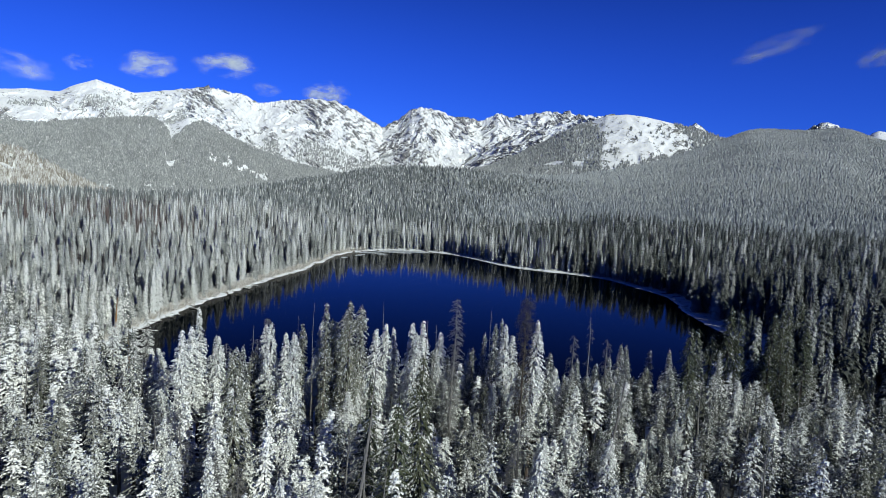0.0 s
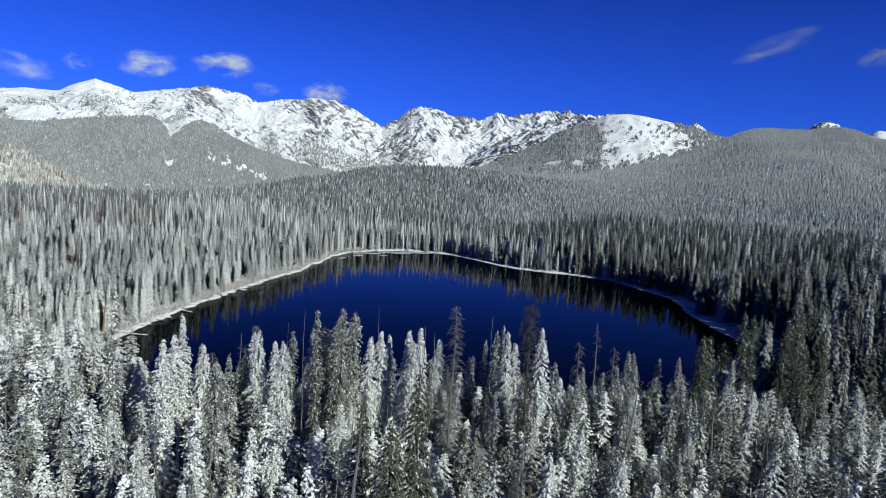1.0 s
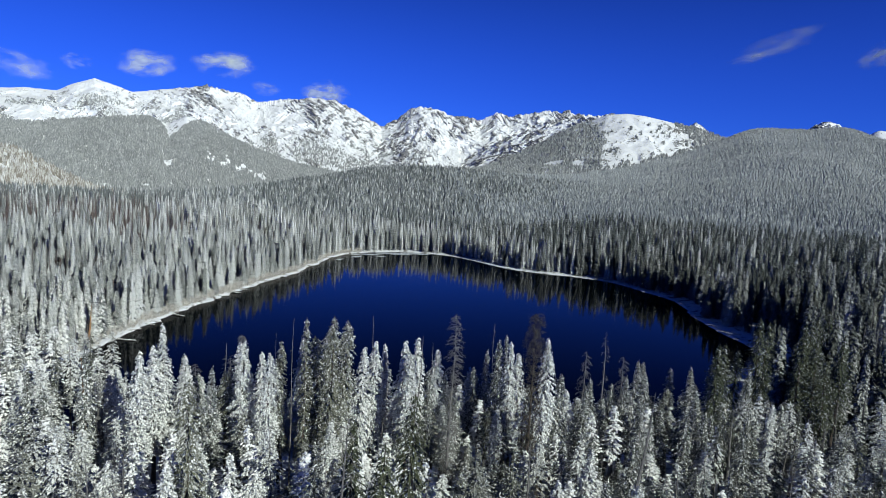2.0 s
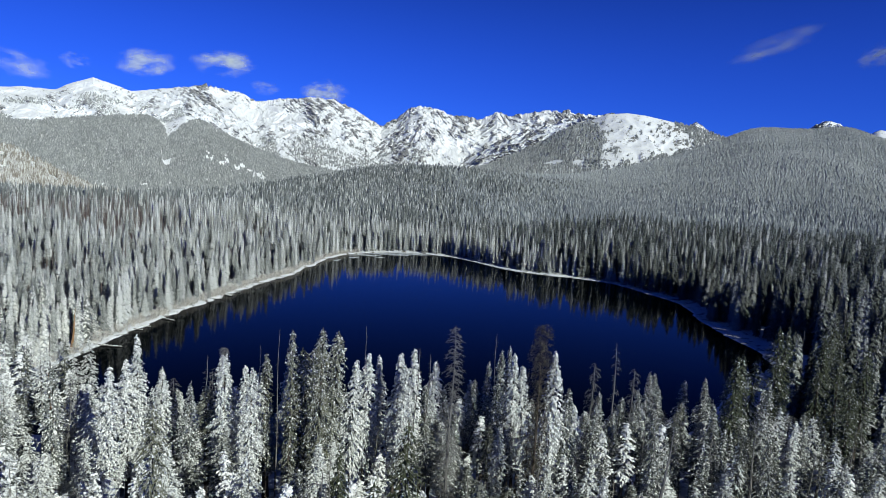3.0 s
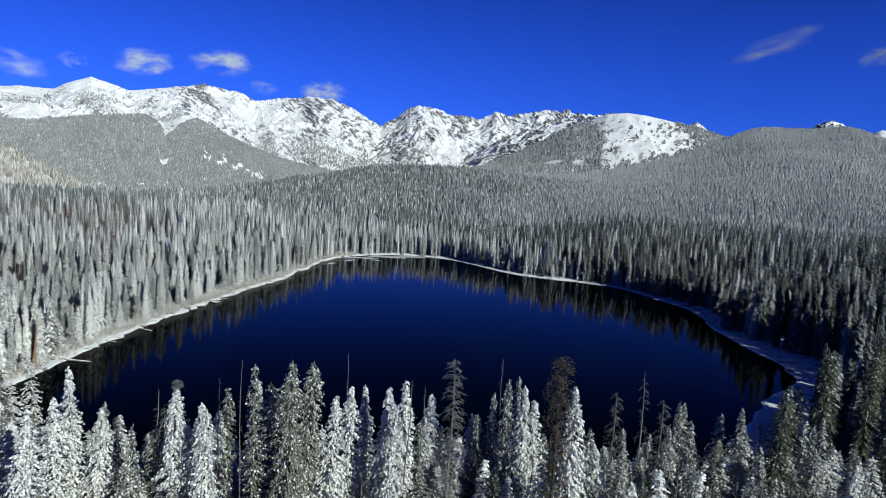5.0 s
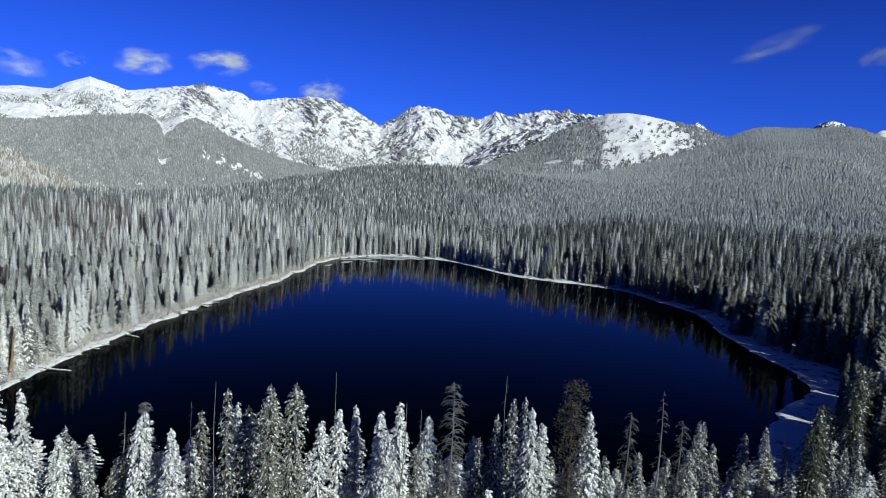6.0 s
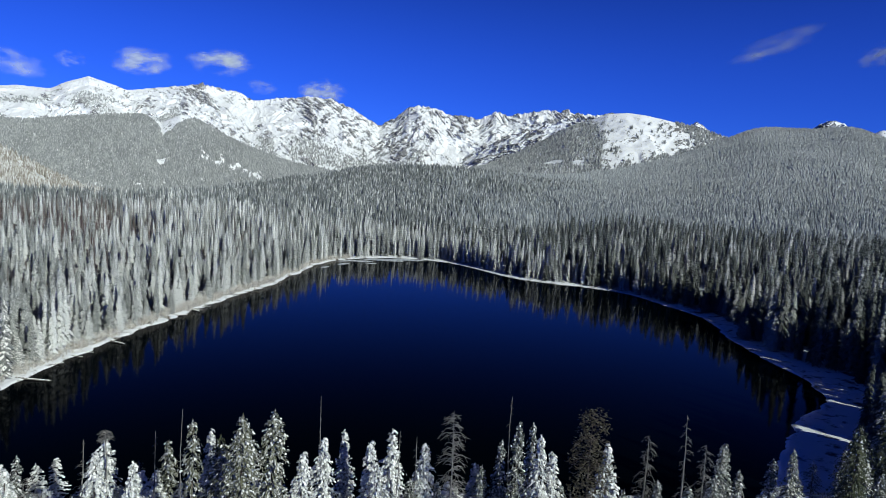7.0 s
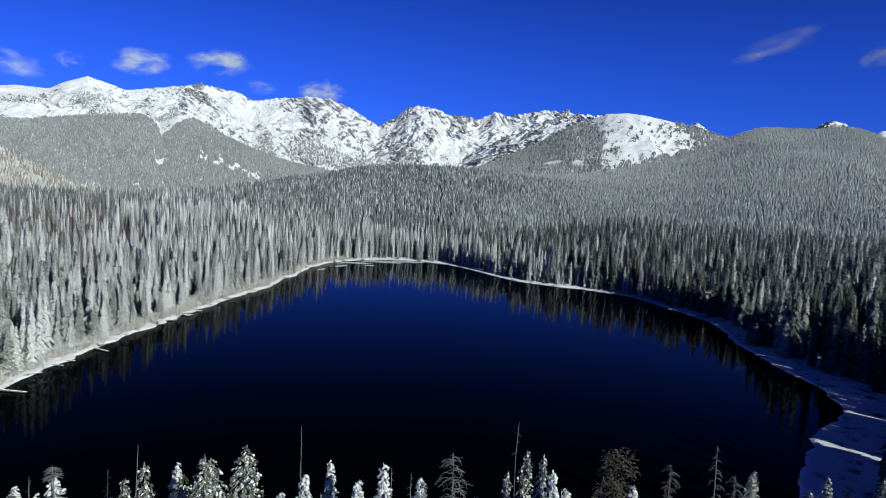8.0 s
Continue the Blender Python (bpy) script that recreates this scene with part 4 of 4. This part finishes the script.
def build_woods():
    g = np.random.default_rng(3)
    # round the lake
    x, y = scatter(-420, 440, 100, 640, 2.9, 21)
    d = off_shore(x, y)
    rr = np.hypot(x - EYE[0], y - EYE[1])
    near = ((x > NEAR_BOX[0]) & (x < NEAR_BOX[2]) & (y < NEAR_BOX[3] - 0.5)) | ((x > -86) & (x < 76) & (y < 170))
    az = np.degrees(np.arctan2(x, y - EYE[1]))
    ok = (d > tree_line(x, y)) & in_wedge(x, y, 38) & (rr < 450 + 60 * smooth(6, 16, az)) & ~near & (g.random(len(x)) > 0.30 * smooth(0, 14, az) * smooth(2, 8, d)) & ((fbm(x / 9, y / 9, 64, 2) < 0.70) | (d < 9))
    x, y = x[ok], y[ok]
    az = np.degrees(np.arctan2(x, y - EYE[1]))
    tall = (0.32 + 0.64 * g.random(len(x))) * (0.88 + 0.3 * fbm(x / 40, y / 40, 9, 2))
    rr = np.hypot(x - EYE[0], y - EYE[1])
    dead = (fbm(x / 30, y / 30, 61, 2) > 0.60) | ((az < -27) & (rr > 330))
    shade = np.clip(smooth(-12, 20, az) + 0.6 * (fbm(x / 50, y / 50, 63, 2) - 0.5), 0, 1)
    live = choose_by(g, shade, (5, 4, 3, 2.2, 1.9, 1.7), (0.35, 0.5, 0.55, 2.5, 3, 3.8))
    burnt = (az < -24 + 10 * (fbm(x / 30, y / 30, 62, 2) - 0.5)) & (rr > 310)
    pick = np.where((dead & (g.random(len(x)) < 0.40)) | (burnt & (g.random(len(x)) < 0.7)), 6 + g.integers(0, 2, len(x)), live)
    tall = tall * (1 + 0.22 * smooth(300, 360, rr) + 0.22 * smooth(4, 18, az)) * (1 + 0.3 * smooth(60, 95, x) * smooth(270, 230, y))
    z = height(x, y)
    # paints sunward trees paler, front rows too, where their faces catch the sun
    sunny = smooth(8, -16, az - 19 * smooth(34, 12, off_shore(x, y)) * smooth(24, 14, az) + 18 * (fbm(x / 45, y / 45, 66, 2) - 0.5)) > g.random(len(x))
    inner = off_shore(x, y) > 24          # behind the first rows only the tree tops have boughs
    grade = np.where((rr < 185) & (y < 235), 0, np.where(rr < 300, 1, 2) + 2 * inner)
    for west, words, seed in ((True, ("snow-laden spruces at the near end of the sunny bank", "dense snow-frosted spruce forest on the sunny lake bank", "snow-frosted spruce forest behind the sunny lake bank",
                                      "close snow-frosted spruces up the sunny bank", "close snow-frosted spruces beyond the sunny bank"), 4),
                              (False, ("dark spruces with patchy snow beside the ice shelf", "dense dark spruce forest with patchy snow on the lake bank", "dark spruce forest with patchy snow behind the lake",
                                       "close dark spruces up the shady bank", "close dark spruces beyond the lake"), 14)):
        for kind in range(5):
            m = (sunny == west) & (grade == kind)
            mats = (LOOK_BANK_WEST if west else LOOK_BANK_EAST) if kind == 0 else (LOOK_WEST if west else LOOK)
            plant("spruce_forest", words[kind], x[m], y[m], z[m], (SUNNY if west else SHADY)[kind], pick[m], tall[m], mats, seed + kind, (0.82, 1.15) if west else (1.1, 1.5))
    # the slopes behind
    x, y = scatter(-760, 900, 380, 1150, 3.9, 22)
    rr = np.hypot(x - EYE[0], y - EYE[1])
    az = np.degrees(np.arctan2(x, y - EYE[1]))
    top = np.interp(az, WOODS[:, 0], WOODS[:, 2])
    ok = in_wedge(x, y, 37) & (rr >= 450 + 60 * smooth(6, 16, az)) & (rr < 1050) & (rr < top + 40)
    x, y, az, share = x[ok], y[ok], az[ok], (rr / top)[ok]
    patch = fbm(x / 70, y / 70, 65, 3) - 0.5
    shade = np.clip(smooth(-16, 2, az) + 1.6 * patch + 0.5 * smooth(0.75, 0.95, share), 0, 1)
    east = smooth(-2, 13, az + 16 * patch) > g.random(len(x))
    far = np.hypot(x - EYE[0], y - EYE[1])
    size = (0.48 + 0.42 * g.random(len(x))) * (1 - 0.42 * smooth(0, 12, az) * smooth(440, 580, far)) * (1.2 - 0.2 * smooth(450, 700, far))
    pick = choose_by(g, shade, (3, 3, 1, 1, 2, 1), (0.5, 1, 3, 3, 1, 3))
    # haze by distance: the painted pale trees grow commoner farther off
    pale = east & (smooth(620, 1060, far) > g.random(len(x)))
    for m, look_of, words, s in ((pale, LOOK_EAST, "frosted spruce forest high on the long hillside, paled by painted haze", 10), (~east, LOOK_HILL, "frosted spruce forest climbing the hill behind the lake", 6), (east & ~pale, LOOK_SLOPE, "frosted spruce forest on the foot of the long hillside, greyed by painted haze", 9)):
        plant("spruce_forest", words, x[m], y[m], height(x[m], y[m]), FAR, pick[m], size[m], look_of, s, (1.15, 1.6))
    x, y = scatter(-400, 1500, 700, 2150, 4.4, 23)
    rr = np.hypot(x - EYE[0], y - EYE[1])
    az = np.degrees(np.arctan2(x, y - EYE[1]))
    ok = in_wedge(x, y, 38) & (rr >= 1050) & (rr < np.interp(az, WOODS[:, 0], WOODS[:, 2]) + 40)
    x, y = x[ok], y[ok]
    share = smooth(0.38, 0.62, fbm(x / 140, y / 140, 73, 3))
    plant("spruce_forest", "frosted spruce forest on the far hillside, paled by painted haze", x, y, height(x, y), TINY, choose_by(g, share, (4, 0.5, 3, 0.3), (0.4, 2, 1, 5)), 0.28 + 0.26 * g.random(len(x)), LOOK_EAST, 7, (1.4, 2.2))
    # the same woods go on to the sides and behind
    x, y = scatter(-330, 360, -220, 330, 8.5, 24)
    ok = (off_shore(x, y) > 6) & ~in_wedge(x, y, 38.2) & ~((np.abs(x) < 62) & (y > -34) & (y < 40))
    x, y = x[ok], y[ok]
    e, f = scatter(80, 200, 60, 235, 3.4, 25)
    ok = (off_shore(e, f) > 8) & ~in_wedge(e, f, 38.2)
    x, y = np.concatenate([x, e[ok]]), np.concatenate([y, f[ok]])
    h, k = scatter(-62, 62, -34, 40, 4.6, 26)
    m = ~in_wedge(h, k, 38.2) | (k < NEAR_BOX[1])
    h, k = h[m], k[m]
    plant("spruce_forest", "snow-frosted spruces under the start of the flight", h, k, height(h, k), SUNNY[1], choose(g, len(h), (2, 2, 2, 1, 1, 1)), 0.6 + 0.5 * g.random(len(h)), LOOK_WEST, 27, (1.1, 1.4))
    plant("spruce_forest", "snow-frosted spruce forest round the lake", x, y, height(x, y), FAR, choose(g, len(x), (1, 1, 1, 1, 1, 1)), 0.8 + 0.5 * g.random(len(x)), LOOK, 8, (1.1, 1.5))


build_woods()


def mountain_woods(place, label, az0, az1, count, keep, seed, models, tall=1.0, mats=None):
    g = np.random.default_rng(seed)
    az, u = g.uniform(az0, az1, count), g.uniform(0.0, 1.0, count) ** 0.85
    p, _ = place(az, u)
    ok = keep(az, u)
    p = p[ok]
    n = len(p)
    share = smooth(0.40, 0.60, fbm(az[ok] * 0.7, u[ok] * 6, seed + 50, 3))
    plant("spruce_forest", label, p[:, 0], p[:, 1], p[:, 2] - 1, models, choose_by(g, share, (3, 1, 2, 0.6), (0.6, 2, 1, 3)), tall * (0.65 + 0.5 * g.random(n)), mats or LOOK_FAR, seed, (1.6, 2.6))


mountain_woods(shoulder_at, "frosted forest on the mountain shoulder, greyed by painted haze", -38, -8, 46000,
               lambda a, u: (fbm(a * 0.5, u * 5, 81, 3) < 0.80)
               & ~((np.abs(a + 17.6) < 3.6) & (np.abs(u - 0.50 + 0.02 * (a + 18)) < 0.02 + 0.42 * (fbm(a * 2.5, u * 14, 85, 3) - 0.45)) & (vnoise(a * 9, u * 70, 90) < 0.72))
               & ~((np.abs(a + 23.7 - 3.5 * (u - 0.9) + 1.6 * (fbm(a * 1.5, u * 12, 87, 3) - 0.5)) < 6.0 * (u - 0.76)) & (u > 0.76)), 41, TINY, 0.66)
mountain_woods(dome_at, "frosted forest round the mountain snowfield, greyed by painted haze", 2, 36, 21000,
               lambda a, u: ~((u > 0.16 + 0.074 * (a - 15.3) + 0.22 * (fbm(a * 1.2, u * 5, 83, 3) - 0.5)) & (a > 14.4 - 1.2 * (u - 0.3) + 1.6 * (fbm(a, u * 9, 82, 3) - 0.5)) & (a < 21.8 - 7.4 * (u - 0.65) + 2 * (fbm(a, u * 9, 89, 3) - 0.5))
                              & (fbm(a * 2.5, u * 14, 86, 2) < 0.73) & (vnoise(a * 11, u * 60, 92) < 0.95))
               & ~((np.abs(a - 9.9) < 0.8 * vnoise(a * 6, u * 50, 95) + 0.3) & (np.abs(u - 0.34) < 0.035)) & ~((np.abs(a - 12.1) < 0.5) & (np.abs(u - 0.28) < 0.04))
               & ~((u > 0.9) & (a > 13) & (a < 20)), 42, TINY, 0.75)
mountain_woods(peaks_at, "scattered dark trees low on the mountain side", -18, -2, 9000, lambda a, u: (u < 0.42) & (fbm(a * 0.7, u * 6, 88, 3) > 0.42 + 0.35 * u), 44, TINY, 0.8)
mountain_woods(peaks_at, "scattered trees on the snowy western mountain side", -37, -20, 9000,
               lambda a, u: (u > 0.3) & (u < 0.80) & (fbm(a * 0.6, u * 6, 94, 3) > 0.56 + 0.08 * smooth(-33, -29, a) * smooth(-21, -26, a)), 45, TINY, 0.7)
mountain_woods(spur_at, "pale bare woods on the low spur", -38, -24, 8000, lambda a, u: fbm(a * 0.8, u * 5, 84, 3) < 0.62, 43, TINY, 1.0, LOOK_PALE)


# ---- clouds ----
def make_cloud(name, seed, thin):
    """Wispy vapour: a sheet that thins out through noise towards its rim."""
    k = Nodes(name, 1.0, 0.0)
    k.color((0.45, 0.48, 0.44))
    sep = k.n.new("ShaderNodeSeparateXYZ")
    k.l.new(k.coord.outputs["Object"], sep.inputs[0])
    r2 = k.math("ADD", k.math("MULTIPLY", sep.outputs["X"], sep.outputs["X"]), k.math("MULTIPLY", sep.outputs["Y"], sep.outputs["Y"]))
    n = k.n.new("ShaderNodeTexNoise")
    n.noise_dimensions = "4D"
    n.inputs["W"].default_value = seed
    n.inputs["Scale"].default_value = 1.5
    n.inputs["Detail"].default_value = 6
    n.inputs["Roughness"].default_value = 0.6
    k.l.new(k.coord.outputs["Object"], n.inputs["Vector"])
    dens = k.math("MULTIPLY", k.ramp(n.outputs["Fac"], 0.30, 0.75, 0.0, 1.6), k.ramp(r2, 0.0, 0.85, 1.0, 0.0))
    fade = k.n.new("ShaderNodeMapRange")
    fade.interpolation_type = "SMOOTHSTEP"
    for key, value in (("From Min", 0.20), ("From Max", 1.2), ("To Min", 0.0), ("To Max", min(0.97, thin * 1.4))):
        fade.inputs[key].default_value = value
    k.l.new(dens, fade.inputs["Value"])
    k.l.new(fade.outputs["Result"], k.bsdf.inputs["Alpha"])
    return k.mat


def cloud(az, el, wide, high, tilt, seed, thin, far=4750):
    v, q = [], []
    n = 12
    for i in range(n + 1):
        for j in range(n + 1):
            u, w = 2 * i / n - 1, 2 * j / n - 1
            v.append((u, w, 0.12 * math.cos(u * 1.5) * math.cos(w * 1.5)))
    me = mesh_from("cloud", v, [], [make_cloud("cloud_vapour", seed, thin)], None, True, grid_quads(n + 1, n + 1))
    ob = tagged(new("cloud", me), "small wispy white cloud above the mountain range", "cloud", kind="structure")
    a, e = radians(az), radians(el)
    p = Vector((EYE[0] + far * math.sin(a) * math.cos(e), EYE[1] + far * math.cos(a) * math.cos(e), 49.4 + far * math.sin(e)))
    ob.matrix_basis = look(p, p + (p - Vector((EYE[0], EYE[1], 49.4))), tilt) @ pose(0, 0, 0, 0, 180, 0) @ Matrix.Diagonal((wide, high, 60, 1))
    return ob


for az, el, wide, high, tilt, seed, thin in ((-25.9, 7.85, 260, 130, 8, 1.3, 0.62), (-19.8, 8.6, 300, 135, 3, 2.1, 0.72), (-11.3, 6.95, 230, 140, 5, 3.7, 0.65), (-34.7, 6.5, 260, 120, -8, 4.4, 0.4),
                                             (27.05, 12.25, 400, 95, 20, 5.2, 0.36), (34.2, 11.2, 190, 110, 20, 6.6, 0.36), (-30.9, 7.35, 120, 70, 0, 7.5, 0.35), (-16.5, 6.9, 150, 70, 0, 8.2, 0.25)):
    cloud(az, el, wide, high, tilt, seed, thin)


# ---- the shore ----
def make_brush():
    k = Nodes("frosted_willow", 0.8, 0.2)
    k.color(k.mix(k.ramp(k.noise(2.5, 4), 0.35, 0.65), (0.46, 0.40, 0.33), (0.92, 0.91, 0.88)))
    return k.mat


BRUSH = make_brush()


def shore_point(phi, out):
    r = float(lake_radius(np.array([phi]))[0]) + out
    return LAKE[0] + r * math.cos(phi), LAKE[1] + r * math.sin(phi)


def build_brush():
    """Snowy willow scrub along the western and northern edge of the water."""
    s = Soup()
    g = np.random.default_rng(31)
    for k in range(1600):
        phi = math.radians(g.uniform(113, 232))
        x, y = shore_point(phi, g.uniform(1.6, 4.6) if g.random() < 0.8 else g.uniform(2, 7))
        z = float(height(x, y))
        tall = g.uniform(0.7, 3.0)
        for t in range(7):
            a, lean = g.uniform(0, 6.3), g.uniform(0.1, 0.6)
            tip = (x + math.cos(a) * lean * tall, y + math.sin(a) * lean * tall, z + tall * g.uniform(0.6, 1.0))
            stick(s, (x + g.normal(0, 0.15), y + g.normal(0, 0.15), z - 0.1), tip, 0.03, 0.015, 3)
            twig(s, np.array(tip) - UP * 0.2, a, 0.45, 0.34, -0.1, 0)
            twig(s, np.array(tip) - UP * 0.35 * tall, a + 2, 0.4, 0.3, 0.1, 0)
    tagged(new("willow_scrub", s.mesh("willow_scrub", [BRUSH])), "frosted tan willow scrub along the lake edge", "shrubs", kind="stuff")


build_brush()


def log_meshes(length, r):
    wood, white = Soup(), Soup()
    stick(wood, (0, 0, 0), (length * 0.5, 0.05, 0.02), r, r * 0.9, 8)
    stick(wood, (length * 0.5, 0.05, 0.02), (length, 0, 0), r * 0.9, r * 0.55, 8)
    for k in range(4):
        t = rng.uniform(0.3, 0.95) * length
        stick(wood, (t, 0, 0), (t + 0.3, rng.choice((-1, 1)) * rng.uniform(0.4, 0.9), rng.uniform(-0.1, 0.4)), 0.05, 0.02, 4)
    n = 9
    for k in range(n):
        t = length * (k + 0.5) / n
        cushion(white, np.array((t, 0, r * 0.75)), 0.0, length / n * 1.5, r * 1.9, 0.10, 0.0)
    return [("trunk", wood.mesh("trunk", [DEADWOOD]), "weathered grey wood", ""), ("snow_load", white.mesh("snow_load", [SNOW]), "snow lying along the log", "stuff")]


def build_logs():
    """Fallen trunks that reach from the bank out over the water."""
    kinds = [log_meshes(ln, r) for ln, r in ((7.5, 0.24), (5.0, 0.2), (9.0, 0.28), (2.0, 0.15), (3.0, 0.13))]
    g = np.random.default_rng(41)
    spots = [(-91.0, 177.1, -1, 0), (-85.4, 241.0, 25, 1), (-83.5, 251.4, -28, 1), (-87.5, 209.0, -20, 1)]
    for k in range(15):
        x, y = shore_point(math.radians(g.uniform(128, 230)), g.uniform(0.3, 1.6))
        spots.append((x, y, g.uniform(-60, 60), 3 + int(g.integers(2))))
    for x, y, turn, i in spots:
        root = new("fallen_log")
        tagged(root, "snow-covered fallen tree trunk lying in the shallows", "log", "logs along the lake edge")
        for n, me, lab, kd in kinds[i]:
            tagged(part(n, me, root, lab), kind=kd)
        root.matrix_basis = pose(x, y, 0.30, 0, 1.5, turn)


build_logs()


def build_floes():
    """Thin snow-dusted ice at the northern corner and a snowy bush, a rust-red dead trunk on the western bank."""
    g = np.random.default_rng(51)
    for x, y, r, turn in ((-46, 394, 7.5, 0.2), (-33, 406, 13.0, 0.1), (-51.5, 380, 5.0, 1.1), (-59, 364, 3.8, 1.2), (-18, 413, 10.0, 0.0), (-54, 390, 3.2, 0.5), (-38, 388, 4.0, 0.1)):
        n = 18
        ring = [(math.cos(a) * r * g.uniform(0.7, 1.2), math.sin(a) * r * 0.42 * g.uniform(0.7, 1.2)) for a in np.arange(n) * 2 * math.pi / n]
        c, s = math.cos(turn), math.sin(turn)
        v = [(0, 0, 0.06)] + [(p * c - q * s, p * s + q * c, 0.05) for p, q in ring] + [(p * c - q * s, p * s + q * c, -0.05) for p, q in ring]
        t = [(0, 1 + i, 1 + (i + 1) % n) for i in range(n)]
        for i in range(n):
            j = (i + 1) % n
            t += [(1 + i, 1 + n + i, 1 + n + j), (1 + i, 1 + n + j, 1 + j)]
        ob = tagged(new("ice_floe", mesh_from("ice_floe", v, t, [ICE])), "thin grey-white ice sheet floating by the shore", "ice", "ice sheets on the lake")
        ob.matrix_basis = pose(x, y, 0)


def make_ice():
    k = Nodes("lake_ice", 0.45, 0.4)
    k.color(k.mix(k.ramp(k.noise(0.5, 5), 0.4, 0.6), (0.22, 0.25, 0.28), (0.74, 0.76, 0.78)))
    return k.mat


ICE = make_ice()
build_floes()
_t, _l = snag_soups(13, 0.5, 14, 0.35, 0.10, thin=2.4)
rust = Kind("dead_spruce", "leaning rust-red dead trunk on the lake bank", 13, [("trunk", _t.mesh("trunk", [RUST]), "peeling rust-red bark", ""), ("bare_crown", _l.mesh("bare_crown", [RUST]), "short broken limbs", "stuff")])
rust.place(-92.8, 170, 11.5, turn=15)
rust.place(-49.2, 95.0, 21.8, turn=180)
bush = Soup()
for _k in range(260):
    _a, _r = rng.uniform(0, 6.3), rng.uniform(0, 1) ** 0.5 * 2.0
    _d, _w = ways(_a)
    twig(bush, _d * _r + UP * (3.4 * (1 - (_r / 2.1) ** 2) * rng.uniform(0.3, 1) + 0.2), rng.uniform(0, 6.3), rng.uniform(0.3, 0.7), 0.35, 0.15, 0)
snow_bush = tagged(new("snowy_bush", bush.mesh("snowy_bush", [SNOW])), "rounded willow bush buried in white snow on the bank", "bush")
snow_bush.matrix_basis = pose(-83.6, 262.5, float(height(-83.6, 262.5))) @ Matrix.Scale(1.25, 4)
